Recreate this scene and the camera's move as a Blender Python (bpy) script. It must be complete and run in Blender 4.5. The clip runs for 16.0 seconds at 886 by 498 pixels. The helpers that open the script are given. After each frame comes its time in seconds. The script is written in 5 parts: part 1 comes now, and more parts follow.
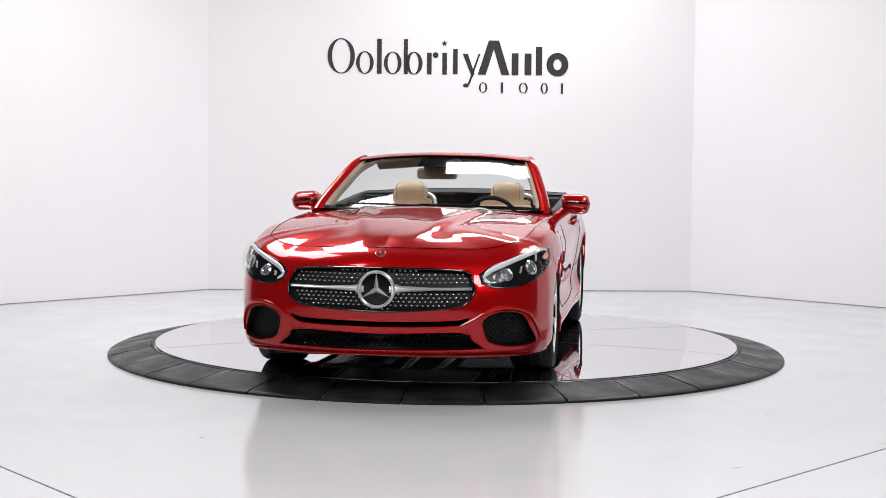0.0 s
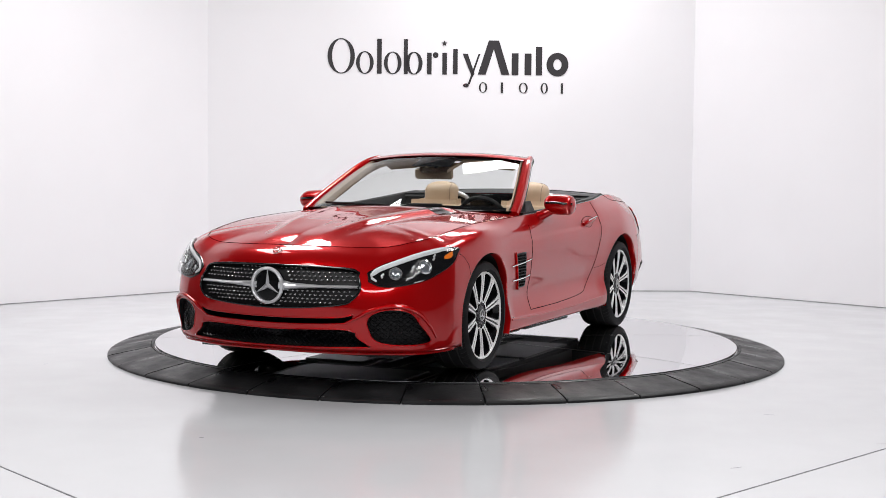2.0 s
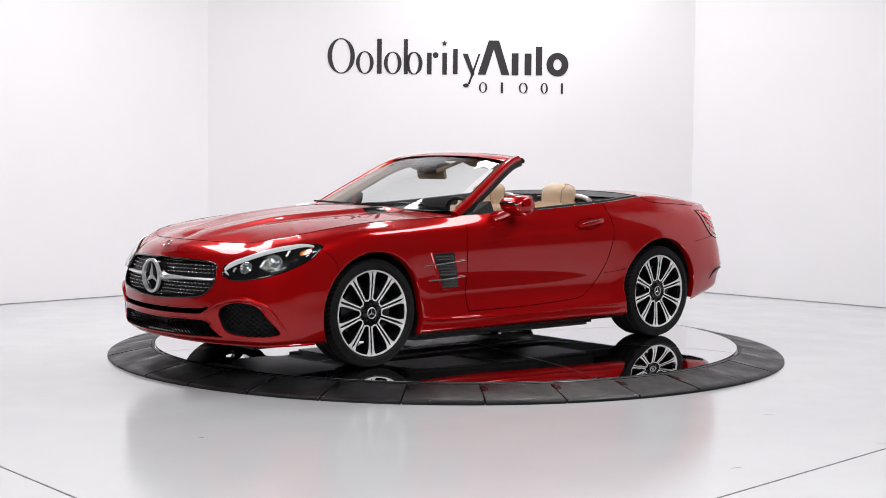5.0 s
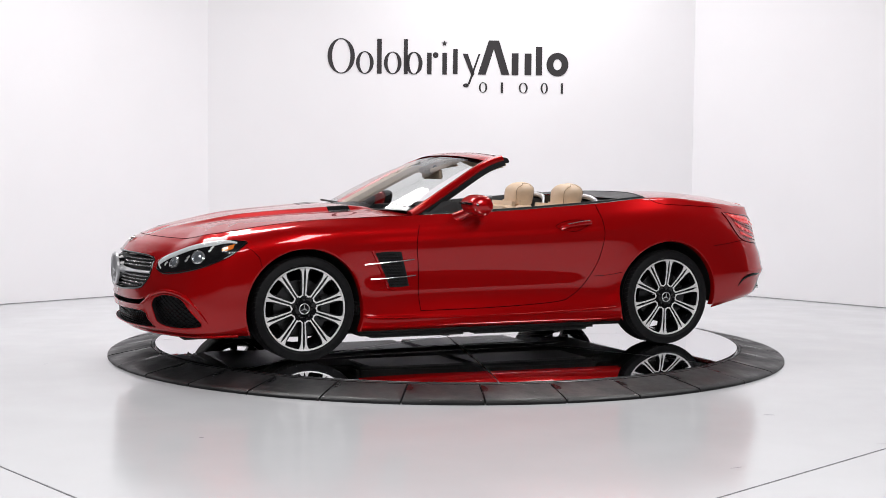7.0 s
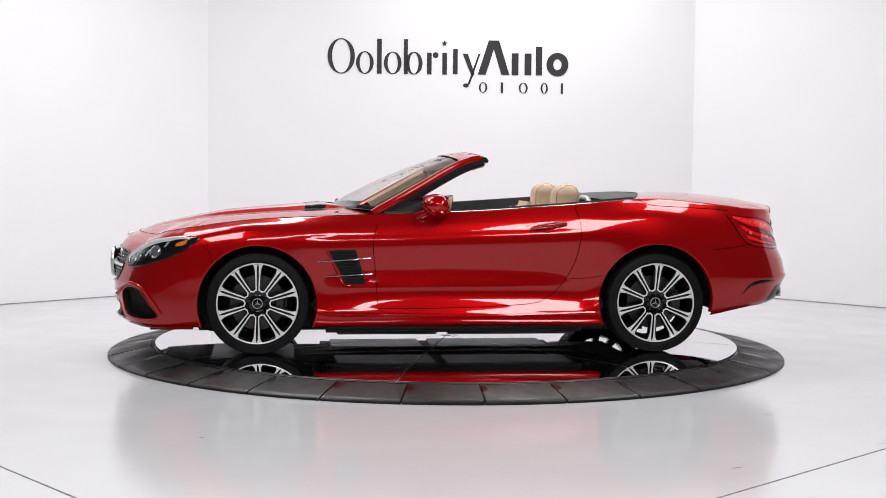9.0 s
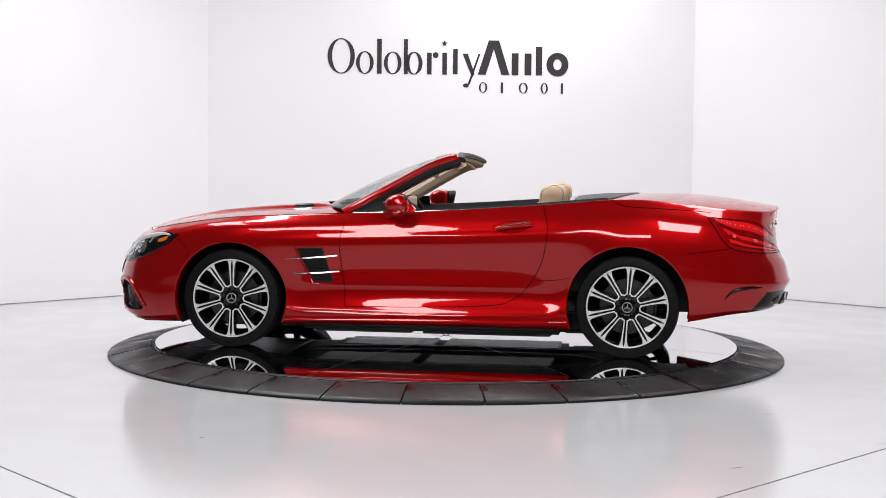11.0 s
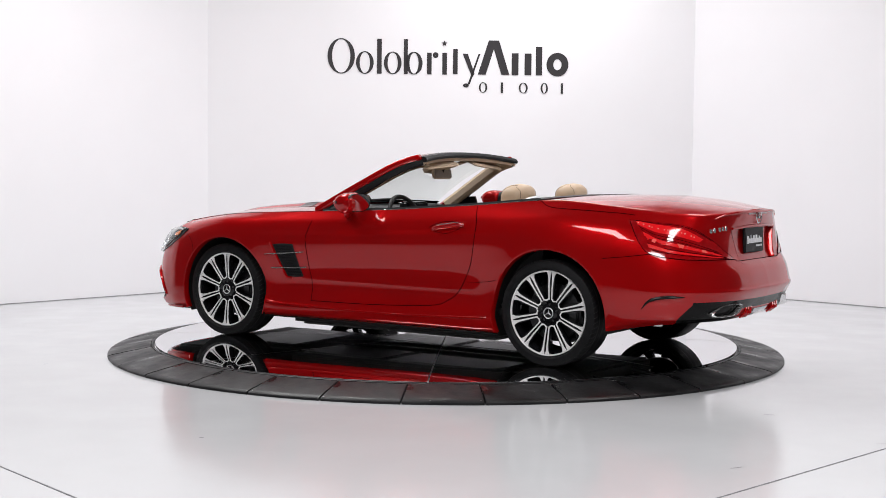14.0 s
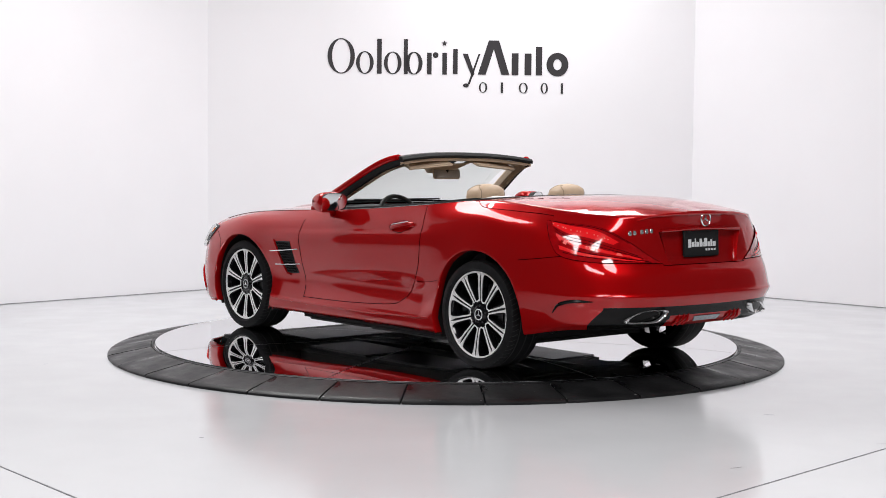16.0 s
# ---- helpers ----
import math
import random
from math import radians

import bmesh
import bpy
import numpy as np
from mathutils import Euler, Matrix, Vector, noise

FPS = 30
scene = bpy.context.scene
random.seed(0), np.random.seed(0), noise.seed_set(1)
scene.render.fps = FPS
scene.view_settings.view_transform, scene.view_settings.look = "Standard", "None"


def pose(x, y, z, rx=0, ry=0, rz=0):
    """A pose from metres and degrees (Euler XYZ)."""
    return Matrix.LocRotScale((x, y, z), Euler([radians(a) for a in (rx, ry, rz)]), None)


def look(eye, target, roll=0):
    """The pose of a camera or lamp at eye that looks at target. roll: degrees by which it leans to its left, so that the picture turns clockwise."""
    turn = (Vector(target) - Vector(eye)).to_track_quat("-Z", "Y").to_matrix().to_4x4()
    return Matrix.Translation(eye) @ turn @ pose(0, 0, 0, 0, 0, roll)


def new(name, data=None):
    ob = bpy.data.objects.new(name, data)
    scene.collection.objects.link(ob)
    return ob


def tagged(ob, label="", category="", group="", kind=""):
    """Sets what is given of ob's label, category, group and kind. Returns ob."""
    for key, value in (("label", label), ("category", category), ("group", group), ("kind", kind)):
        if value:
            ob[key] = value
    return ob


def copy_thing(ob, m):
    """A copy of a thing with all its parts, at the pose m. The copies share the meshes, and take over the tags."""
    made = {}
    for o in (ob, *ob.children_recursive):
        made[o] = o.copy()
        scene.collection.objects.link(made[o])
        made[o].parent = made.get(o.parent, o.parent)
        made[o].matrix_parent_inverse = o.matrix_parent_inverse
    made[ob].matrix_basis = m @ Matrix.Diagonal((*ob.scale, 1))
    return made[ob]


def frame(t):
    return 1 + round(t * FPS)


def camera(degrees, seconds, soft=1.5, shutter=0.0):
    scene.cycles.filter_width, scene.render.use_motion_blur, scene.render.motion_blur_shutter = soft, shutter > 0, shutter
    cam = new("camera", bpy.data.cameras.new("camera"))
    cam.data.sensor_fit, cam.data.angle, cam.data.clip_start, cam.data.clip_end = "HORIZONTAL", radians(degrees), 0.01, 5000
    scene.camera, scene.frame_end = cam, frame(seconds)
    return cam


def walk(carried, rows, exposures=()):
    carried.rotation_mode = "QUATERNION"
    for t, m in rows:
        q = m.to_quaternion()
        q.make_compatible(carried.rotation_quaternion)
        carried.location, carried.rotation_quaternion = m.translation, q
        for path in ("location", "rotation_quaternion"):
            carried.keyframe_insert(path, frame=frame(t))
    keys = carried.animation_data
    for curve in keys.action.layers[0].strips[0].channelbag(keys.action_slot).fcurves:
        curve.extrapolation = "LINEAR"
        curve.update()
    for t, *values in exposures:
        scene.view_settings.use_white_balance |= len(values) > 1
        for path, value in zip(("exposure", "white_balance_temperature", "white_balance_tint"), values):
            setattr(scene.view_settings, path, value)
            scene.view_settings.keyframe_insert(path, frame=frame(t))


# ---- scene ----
# ---- camera ----
AX = (-0.027, 0.077)          # centre of the turntable ring
EYE = (0.0, -9.5845, 1.2842)
cam = camera(36.078, 16.0, soft=0.7)
CAM = look(EYE, (EYE[0] - 0.005553, EYE[1] + 0.998223, EYE[2] - 0.059323), 0.5345)
walk(cam, [(0, CAM), (16, CAM)])

# ---- world, lights and exposure ----
scene.view_settings.exposure = 0.0
world = bpy.data.worlds.new("world")
scene.world = world
world.use_nodes = True
world.node_tree.nodes["Background"].inputs[0].default_value = (1, 1, 1, 1)
world.node_tree.nodes["Background"].inputs[1].default_value = 0.1
CEIL = 4.6
# ceiling softboxes: x, y, size x, size y, power
SOFTBOXES = [(-2.4, -5.4, 1.3, 2.8, 148), (2.4, -5.4, 1.3, 2.8, 172), (-2.9, 0.2, 1.1, 2.6, 94), (2.8, 0.0, 1.1, 2.6, 104),
             (0.0, -8.8, 2.8, 1.2, 150), (0.95, 3.15, 2.2, 1.0, 92), (-1.75, 1.3, 1.1, 1.2, 82)]


def softbox_lamp(x, y, sx, sy, power):
    lamp = bpy.data.lights.new("softbox_lamp", "AREA")
    lamp.shape, lamp.size, lamp.size_y, lamp.energy = "RECTANGLE", sx, sy, power
    lamp.color = (1.0, 0.985, 0.985)
    ob = new("softbox_lamp", lamp)
    ob.matrix_world = pose(x, y, CEIL - 0.16)
    return ob


for box in SOFTBOXES:
    softbox_lamp(*box)


# ---- materials ----
def material(name, color, rough=0.5, metal=0.0, spec=0.5, coat=0.0, coat_rough=0.03, trans=0.0, ior=1.5,
             noise_scale=0.0, vary=0.0, bump=0.0, bump_scale=0.0, rough_vary=0.0, emit=0.0, per_object=0.0):
    m = bpy.data.materials.new(name)
    m.use_nodes = True
    nt = m.node_tree
    b = nt.nodes["Principled BSDF"]
    b.inputs["Base Color"].default_value = (*color, 1)
    b.inputs["Roughness"].default_value = rough
    b.inputs["Metallic"].default_value = metal
    b.inputs["Specular IOR Level"].default_value = spec
    b.inputs["Coat Weight"].default_value = coat
    b.inputs["Coat Roughness"].default_value = coat_rough
    b.inputs["Transmission Weight"].default_value = trans
    b.inputs["IOR"].default_value = ior
    if emit:
        b.inputs["Emission Color"].default_value = (*color, 1)
        b.inputs["Emission Strength"].default_value = emit
    co = nt.nodes.new("ShaderNodeTexCoord")
    if vary or rough_vary:
        n1 = nt.nodes.new("ShaderNodeTexNoise")
        n1.inputs["Scale"].default_value = noise_scale
        n1.inputs["Detail"].default_value = 6
        nt.links.new(co.outputs["Object"], n1.inputs["Vector"])
        if vary:
            ramp = nt.nodes.new("ShaderNodeMapRange")
            ramp.inputs["From Min"].default_value, ramp.inputs["From Max"].default_value = 0.3, 0.7
            ramp.inputs["To Min"].default_value, ramp.inputs["To Max"].default_value = 1 - vary, 1 + vary
            nt.links.new(n1.outputs["Fac"], ramp.inputs["Value"])
            mul = nt.nodes.new("ShaderNodeVectorMath")
            mul.operation = "SCALE"
            mul.inputs[0].default_value = color
            out = ramp.outputs["Result"]
            if per_object:
                info = nt.nodes.new("ShaderNodeObjectInfo")
                r2 = nt.nodes.new("ShaderNodeMapRange")
                r2.inputs["To Min"].default_value, r2.inputs["To Max"].default_value = 1 - per_object, 1 + per_object
                nt.links.new(info.outputs["Random"], r2.inputs["Value"])
                mm = nt.nodes.new("ShaderNodeMath")
                mm.operation = "MULTIPLY"
                nt.links.new(out, mm.inputs[0])
                nt.links.new(r2.outputs["Result"], mm.inputs[1])
                out = mm.outputs[0]
            nt.links.new(out, mul.inputs["Scale"])
            nt.links.new(mul.outputs[0], b.inputs["Base Color"])
        if rough_vary:
            r3 = nt.nodes.new("ShaderNodeMapRange")
            r3.inputs["From Min"].default_value, r3.inputs["From Max"].default_value = 0.3, 0.7
            r3.inputs["To Min"].default_value, r3.inputs["To Max"].default_value = max(0, rough - rough_vary), rough + rough_vary
            nt.links.new(n1.outputs["Fac"], r3.inputs["Value"])
            nt.links.new(r3.outputs["Result"], b.inputs["Roughness"])
    if bump:
        n2 = nt.nodes.new("ShaderNodeTexNoise")
        n2.inputs["Scale"].default_value = bump_scale
        n2.inputs["Detail"].default_value = 4
        nt.links.new(co.outputs["Object"], n2.inputs["Vector"])
        bp = nt.nodes.new("ShaderNodeBump")
        bp.inputs["Strength"].default_value = bump
        bp.inputs["Distance"].default_value = 0.004
        nt.links.new(n2.outputs["Fac"], bp.inputs["Height"])
        nt.links.new(bp.outputs["Normal"], b.inputs["Normal"])
    return m


M_WALL = material("white_wall_paint", (0.86, 0.85, 0.875), 0.55, noise_scale=1.3, vary=0.012, bump=0.05, bump_scale=60)
M_CEIL = material("dark_ceiling", (0.03, 0.03, 0.032), 0.8, noise_scale=2, vary=0.1)
M_UNSEEN_WALL = material("blackened_wall", (0.022, 0.022, 0.024), 0.9, noise_scale=3, vary=0.2)
M_FLOOR = material("white_epoxy_floor", (0.59, 0.597, 0.617), 0.14, noise_scale=2.5, vary=0.012, rough_vary=0.02, bump=0.008, bump_scale=5)
M_JOINT = material("floor_joint", (0.16, 0.16, 0.17), 0.7, noise_scale=20, vary=0.4)
M_SIGN = material("sign_black", (0.025, 0.022, 0.025), 0.45)
M_RUBBER = material("ramp_rubber", (0.013, 0.013, 0.014), 0.40, spec=0.30, noise_scale=5, vary=0.5, rough_vary=0.17, bump=0.25, bump_scale=45, per_object=0.18)
M_FOOT = material("wall_foot", (0.30, 0.30, 0.31), 0.7, noise_scale=12, vary=0.3)
M_CHIP = material("pale_chip", (0.6, 0.6, 0.6), 0.6)
M_DISC = material("polished_disc", (0.77, 0.77, 0.79), 0.035, metal=1.0, noise_scale=3, rough_vary=0.02)
M_DISC_EDGE = material("disc_edge", (0.75, 0.75, 0.76), 0.5, metal=0.3)
M_BLACK_GAP = material("shadow_gap", (0.008, 0.008, 0.008), 0.8)
M_PAINT = material("red_paint", (0.40, 0.0028, 0.004), 0.30, metal=0.42, spec=0.0, coat=1.0, coat_rough=0.015, noise_scale=900, vary=0.10)
M_GLOSS = material("gloss_black", (0.006, 0.006, 0.007), 0.10, spec=0.45)
M_BOWL = material("lamp_bowl", (0.008, 0.008, 0.009), 0.14, spec=0.10)
M_DIFFUSER = material("diffuser_black", (0.006, 0.006, 0.006), 0.22, spec=0.16)
M_PLASTIC = material("black_plastic", (0.010, 0.010, 0.011), 0.5, spec=0.25, bump=0.1, bump_scale=300)
M_GAP = material("panel_gap", (0.010, 0.001, 0.002), 0.8, spec=0.0)
M_CHROME = material("chrome", (0.85, 0.85, 0.86), 0.12, metal=0.85)
M_SATIN = material("satin_silver", (0.66, 0.66, 0.68), 0.3, metal=0.6)
M_RIM = material("machined_alloy", (0.90, 0.89, 0.89), 0.3, metal=0.2)
M_TYRE = material("tyre_rubber", (0.007, 0.007, 0.008), 0.6, spec=0.16, noise_scale=30, vary=0.3, bump=0.1, bump_scale=160)


def thin_glass(name, tint, base=0.06):
    """A single pane: clear, with the gloss of glass."""
    m = bpy.data.materials.new(name)
    m.use_nodes = True
    nt = m.node_tree
    nt.nodes.remove(nt.nodes["Principled BSDF"])
    clear, gloss, mix, fr, pw, ma = (nt.nodes.new("ShaderNode" + k) for k in ("BsdfTransparent", "BsdfGlossy", "MixShader", "LayerWeight", "Math", "Math"))
    clear.inputs[0].default_value = (*tint, 1)
    gloss.inputs["Roughness"].default_value = 0.0
    fr.inputs["Blend"].default_value = 0.5
    pw.operation, pw.inputs[1].default_value = "POWER", 5.0
    ma.operation, ma.inputs[1].default_value, ma.inputs[2].default_value = "MULTIPLY_ADD", 0.9, base
    nt.links.new(fr.outputs["Facing"], pw.inputs[0])
    nt.links.new(pw.outputs[0], ma.inputs[0])
    nt.links.new(ma.outputs[0], mix.inputs[0])
    nt.links.new(clear.outputs[0], mix.inputs[1])
    nt.links.new(gloss.outputs[0], mix.inputs[2])
    nt.links.new(mix.outputs[0], nt.nodes["Material Output"].inputs[0])
    return m


M_GLASS = thin_glass("clear_glass", (0.88, 0.92, 0.90))
M_LAMP_GLASS = thin_glass("lamp_glass", (0.96, 0.97, 0.97), 0.025)
M_MIRROR = material("mirror_glass", (0.85, 0.85, 0.86), 0.01, metal=1.0)
# inner mirror: the dull reflection is put into the base colour
M_MIRROR_VIEW = material("painted_mirror_view", (0.46, 0.43, 0.40), 0.2, metal=0.2)
M_LEATHER = material("cream_leather", (0.66, 0.48, 0.33), 0.45, noise_scale=14, vary=0.06, bump=0.15, bump_scale=220)
M_SEAM = material("seam_thread", (0.28, 0.19, 0.13), 0.6)
M_LINER = material("beige_liner", (0.60, 0.47, 0.35), 0.8, noise_scale=60, vary=0.05)
M_DARK = material("dark_trim", (0.016, 0.016, 0.017), 0.5, spec=0.3, noise_scale=40, vary=0.2, bump=0.15, bump_scale=400)
M_COVER = material("tonneau_cover", (0.020, 0.020, 0.022), 0.5, spec=0.3, noise_scale=8, vary=0.15)
M_TAIL = material("red_lens", (0.32, 0.002, 0.004), 0.06, coat=1.0, coat_rough=0.01, noise_scale=30, vary=0.2)
M_TAIL_LIGHT = material("red_lens_bright", (0.85, 0.010, 0.014), 0.15, coat=1.0)
M_AMBER_RED = material("led_dot", (0.95, 0.12, 0.10), 0.2, coat=1.0)
M_AMBER = material("amber_reflector", (0.85, 0.2, 0.02), 0.15, coat=1.0)
M_DRL = material("daylight_guide", (0.8, 0.81, 0.83), 0.25, coat=1.0)
M_LENS = material("projector_glass", (0.25, 0.27, 0.3), 0.05, metal=0.6, coat=1.0)
M_STEEL = material("brake_steel", (0.09, 0.09, 0.093), 0.35, metal=1.0)
M_UNDER = material("underbody", (0.012, 0.012, 0.012), 0.7)
M_PANEL = material("under_panel", (0.05, 0.05, 0.052), 0.4, noise_scale=6, vary=0.4, bump=0.2, bump_scale=30)
M_WOOD = material("dark_wood", (0.06, 0.03, 0.018), 0.25, coat=0.8, noise_scale=15, vary=0.4)


# ---- mesh helpers ----
def finish(bm, mat, smooth=True):
    bmesh.ops.recalc_face_normals(bm, faces=bm.faces)
    me = bpy.data.meshes.new("mesh")
    bm.to_mesh(me)
    bm.free()
    me.materials.append(mat)
    if smooth:
        me.polygons.foreach_set("use_smooth", [True] * len(me.polygons))
        me.set_sharp_from_angle(angle=radians(38))
    return me


def part(name, bm, mat, parent=None, label="", smooth=True):
    me = finish(bm, mat, smooth)
    me.name = name
    ob = new(name, me)
    ob.parent = parent
    if label:
        tagged(ob, label)
    return ob


def box(bm, x0, x1, y0, y1, z0, z1, bevel=0.0, m=None):
    r = bmesh.ops.create_cube(bm, size=1)
    vs = r["verts"]
    mat = Matrix.Translation(((x0 + x1) / 2, (y0 + y1) / 2, (z0 + z1) / 2)) @ Matrix.Diagonal((x1 - x0, y1 - y0, z1 - z0, 1))
    bmesh.ops.transform(bm, matrix=mat, verts=vs)
    if bevel:
        es = list({e for v in vs for e in v.link_edges})
        r = bmesh.ops.bevel(bm, geom=es, offset=bevel, segments=3, affect="EDGES", clamp_overlap=True)
        vs = list({v for f in r["faces"] for v in f.verts} | {v for v in vs if v.is_valid})
    if m is not None:
        bmesh.ops.transform(bm, matrix=m, verts=[v for v in vs if v.is_valid])
    return bm


def sheet(bm, rows, close_u=False, close_v=False):
    """A grid of points into quads."""
    vs = [[bm.verts.new(p) for p in r] for r in rows]
    nu, nv = len(vs), len(vs[0])
    for i in range(nu if close_u else nu - 1):
        for j in range(nv if close_v else nv - 1):
            q = [vs[i][j], vs[i][(j + 1) % nv], vs[(i + 1) % nu][(j + 1) % nv], vs[(i + 1) % nu][j]]
            try:
                bm.faces.new(q)
            except ValueError:
                pass
    return vs


def tube(bm, pts, r, n=8, closed=False, flat=1.0):
    pts = [Vector(p) for p in pts]
    rows = []
    k = len(pts)
    for i, p in enumerate(pts):
        a = pts[i - 1] if (i or closed) else p
        b = pts[(i + 1) % k] if (i < k - 1 or closed) else p
        d = (b - a).normalized()
        s = d.cross(Vector((0, 0, 1)))
        if s.length < 0.1:
            s = d.cross(Vector((0, 1, 0)))
        s.normalize()
        u = s.cross(d)
        rr = r[i] if isinstance(r, (list, tuple)) else r
        rows.append([p + rr * (math.cos(2 * math.pi * j / n) * s * flat + math.sin(2 * math.pi * j / n) * u) for j in range(n)])
    vs = sheet(bm, rows, close_u=closed, close_v=True)
    if not closed:
        bm.faces.new(vs[0])
        bm.faces.new(vs[-1])
    return bm


def lathe(bm, profile, n=48, axis="y", m=None):
    """A profile of (radius, along) turned about an axis."""
    rows = []
    for i in range(n):
        a = 2 * math.pi * i / n
        row = []
        for r, t in profile:
            c, s = r * math.cos(a), r * math.sin(a)
            p = Vector((c, t, s)) if axis == "y" else Vector((t, c, s)) if axis == "x" else Vector((c, s, t))
            row.append(m @ p if m is not None else p)
        rows.append(row)
    sheet(bm, rows, close_u=True)
    bmesh.ops.remove_doubles(bm, verts=bm.verts, dist=1e-5)
    return bm


def curve(points, n, closed=False):
    """A smooth line of n points through the given ones."""
    P = np.array(points, float)
    if closed:
        P = np.vstack([P[-1], P, P[0], P[1]])
    else:
        P = np.vstack([2 * P[0] - P[1], P, 2 * P[-1] - P[-2]])
    seg = len(P) - 3
    L = np.linalg.norm(np.diff(P[1:-1], axis=0), axis=1)
    cum = np.concatenate([[0], np.cumsum(L)])
    out = []
    for d in np.linspace(0, cum[-1], n, endpoint=not closed):
        i = min(seg - 1, int(np.searchsorted(cum, d, "right") - 1))
        t = (d - cum[i]) / max(L[i], 1e-9)
        a, b, c, e = P[i:i + 4]
        out.append(0.5 * (2 * b + (c - a) * t + (2 * a - 5 * b + 4 * c - e) * t * t + (3 * b - a - 3 * c + e) * t ** 3))
    return np.array(out)


def pchip(x, y, q):
    """Monotone interpolation: y may have further axes."""
    x, y, q = np.array(x, float), np.array(y, float), np.array(q, float)
    h = np.diff(x)
    hh = h.reshape(-1, *([1] * (y.ndim - 1)))
    d = np.diff(y, axis=0) / hh
    m = np.zeros_like(y)
    m[1:-1] = np.where(d[:-1] * d[1:] > 0, 2 * d[:-1] * d[1:] / (d[:-1] + d[1:] + np.where(d[:-1] + d[1:] == 0, 1, 0)), 0)
    m[0], m[-1] = d[0] * 0, d[-1] * 0
    i = np.clip(np.searchsorted(x, q, "right") - 1, 0, len(h) - 1)
    t = ((q - x[i]) / h[i]).reshape(-1, *([1] * (y.ndim - 1)))
    hi = hh[i]
    return (y[i] * (1 + 2 * t) * (1 - t) ** 2 + m[i] * hi * t * (1 - t) ** 2 + y[i + 1] * t * t * (3 - 2 * t) + m[i + 1] * hi * t * t * (t - 1))


def inside(poly, x, y):
    """Whether points lie in a closed outline."""
    poly = np.asarray(poly, float)
    c = np.zeros(np.shape(x), bool)
    for (x0, y0), (x1, y1) in zip(poly, np.roll(poly, -1, axis=0)):
        if y0 != y1:
            c ^= ((y0 > y) != (y1 > y)) & (x < (x1 - x0) * (y - y0) / (y1 - y0) + x0)
    return c


# ---- the room ----
def prism(name, pts, z0, z1, mat):
    bm = bmesh.new()
    lo = [bm.verts.new((x, y, z0)) for x, y in pts]
    hi = [bm.verts.new((x, y, z1)) for x, y in pts]
    bm.faces.new(lo)
    bm.faces.new(hi)
    for i in range(len(pts)):
        j = (i + 1) % len(pts)
        bm.faces.new((lo[i], lo[j], hi[j], hi[i]))
    return part(name, bm, mat, smooth=False)


CORNERS = [(-2.515, 4.50), (2.55, 4.85), (5.9, 1.47), (5.9, 0.2), (5.9, -13.2), (-5.9, -13.2), (-5.9, -3.0), (-5.9, 0.82)]
WALLS = ["wall_back", "wall_right_angled", "wall_right", "wall_right_rear", "wall_behind", "wall_left_rear", "wall_left", "wall_left_angled"]
# unseen walls, coloured near black so that the car's flanks reflect darkness
DARK_WALLS = ("wall_left", "wall_right_rear", "wall_behind", "wall_left_rear")


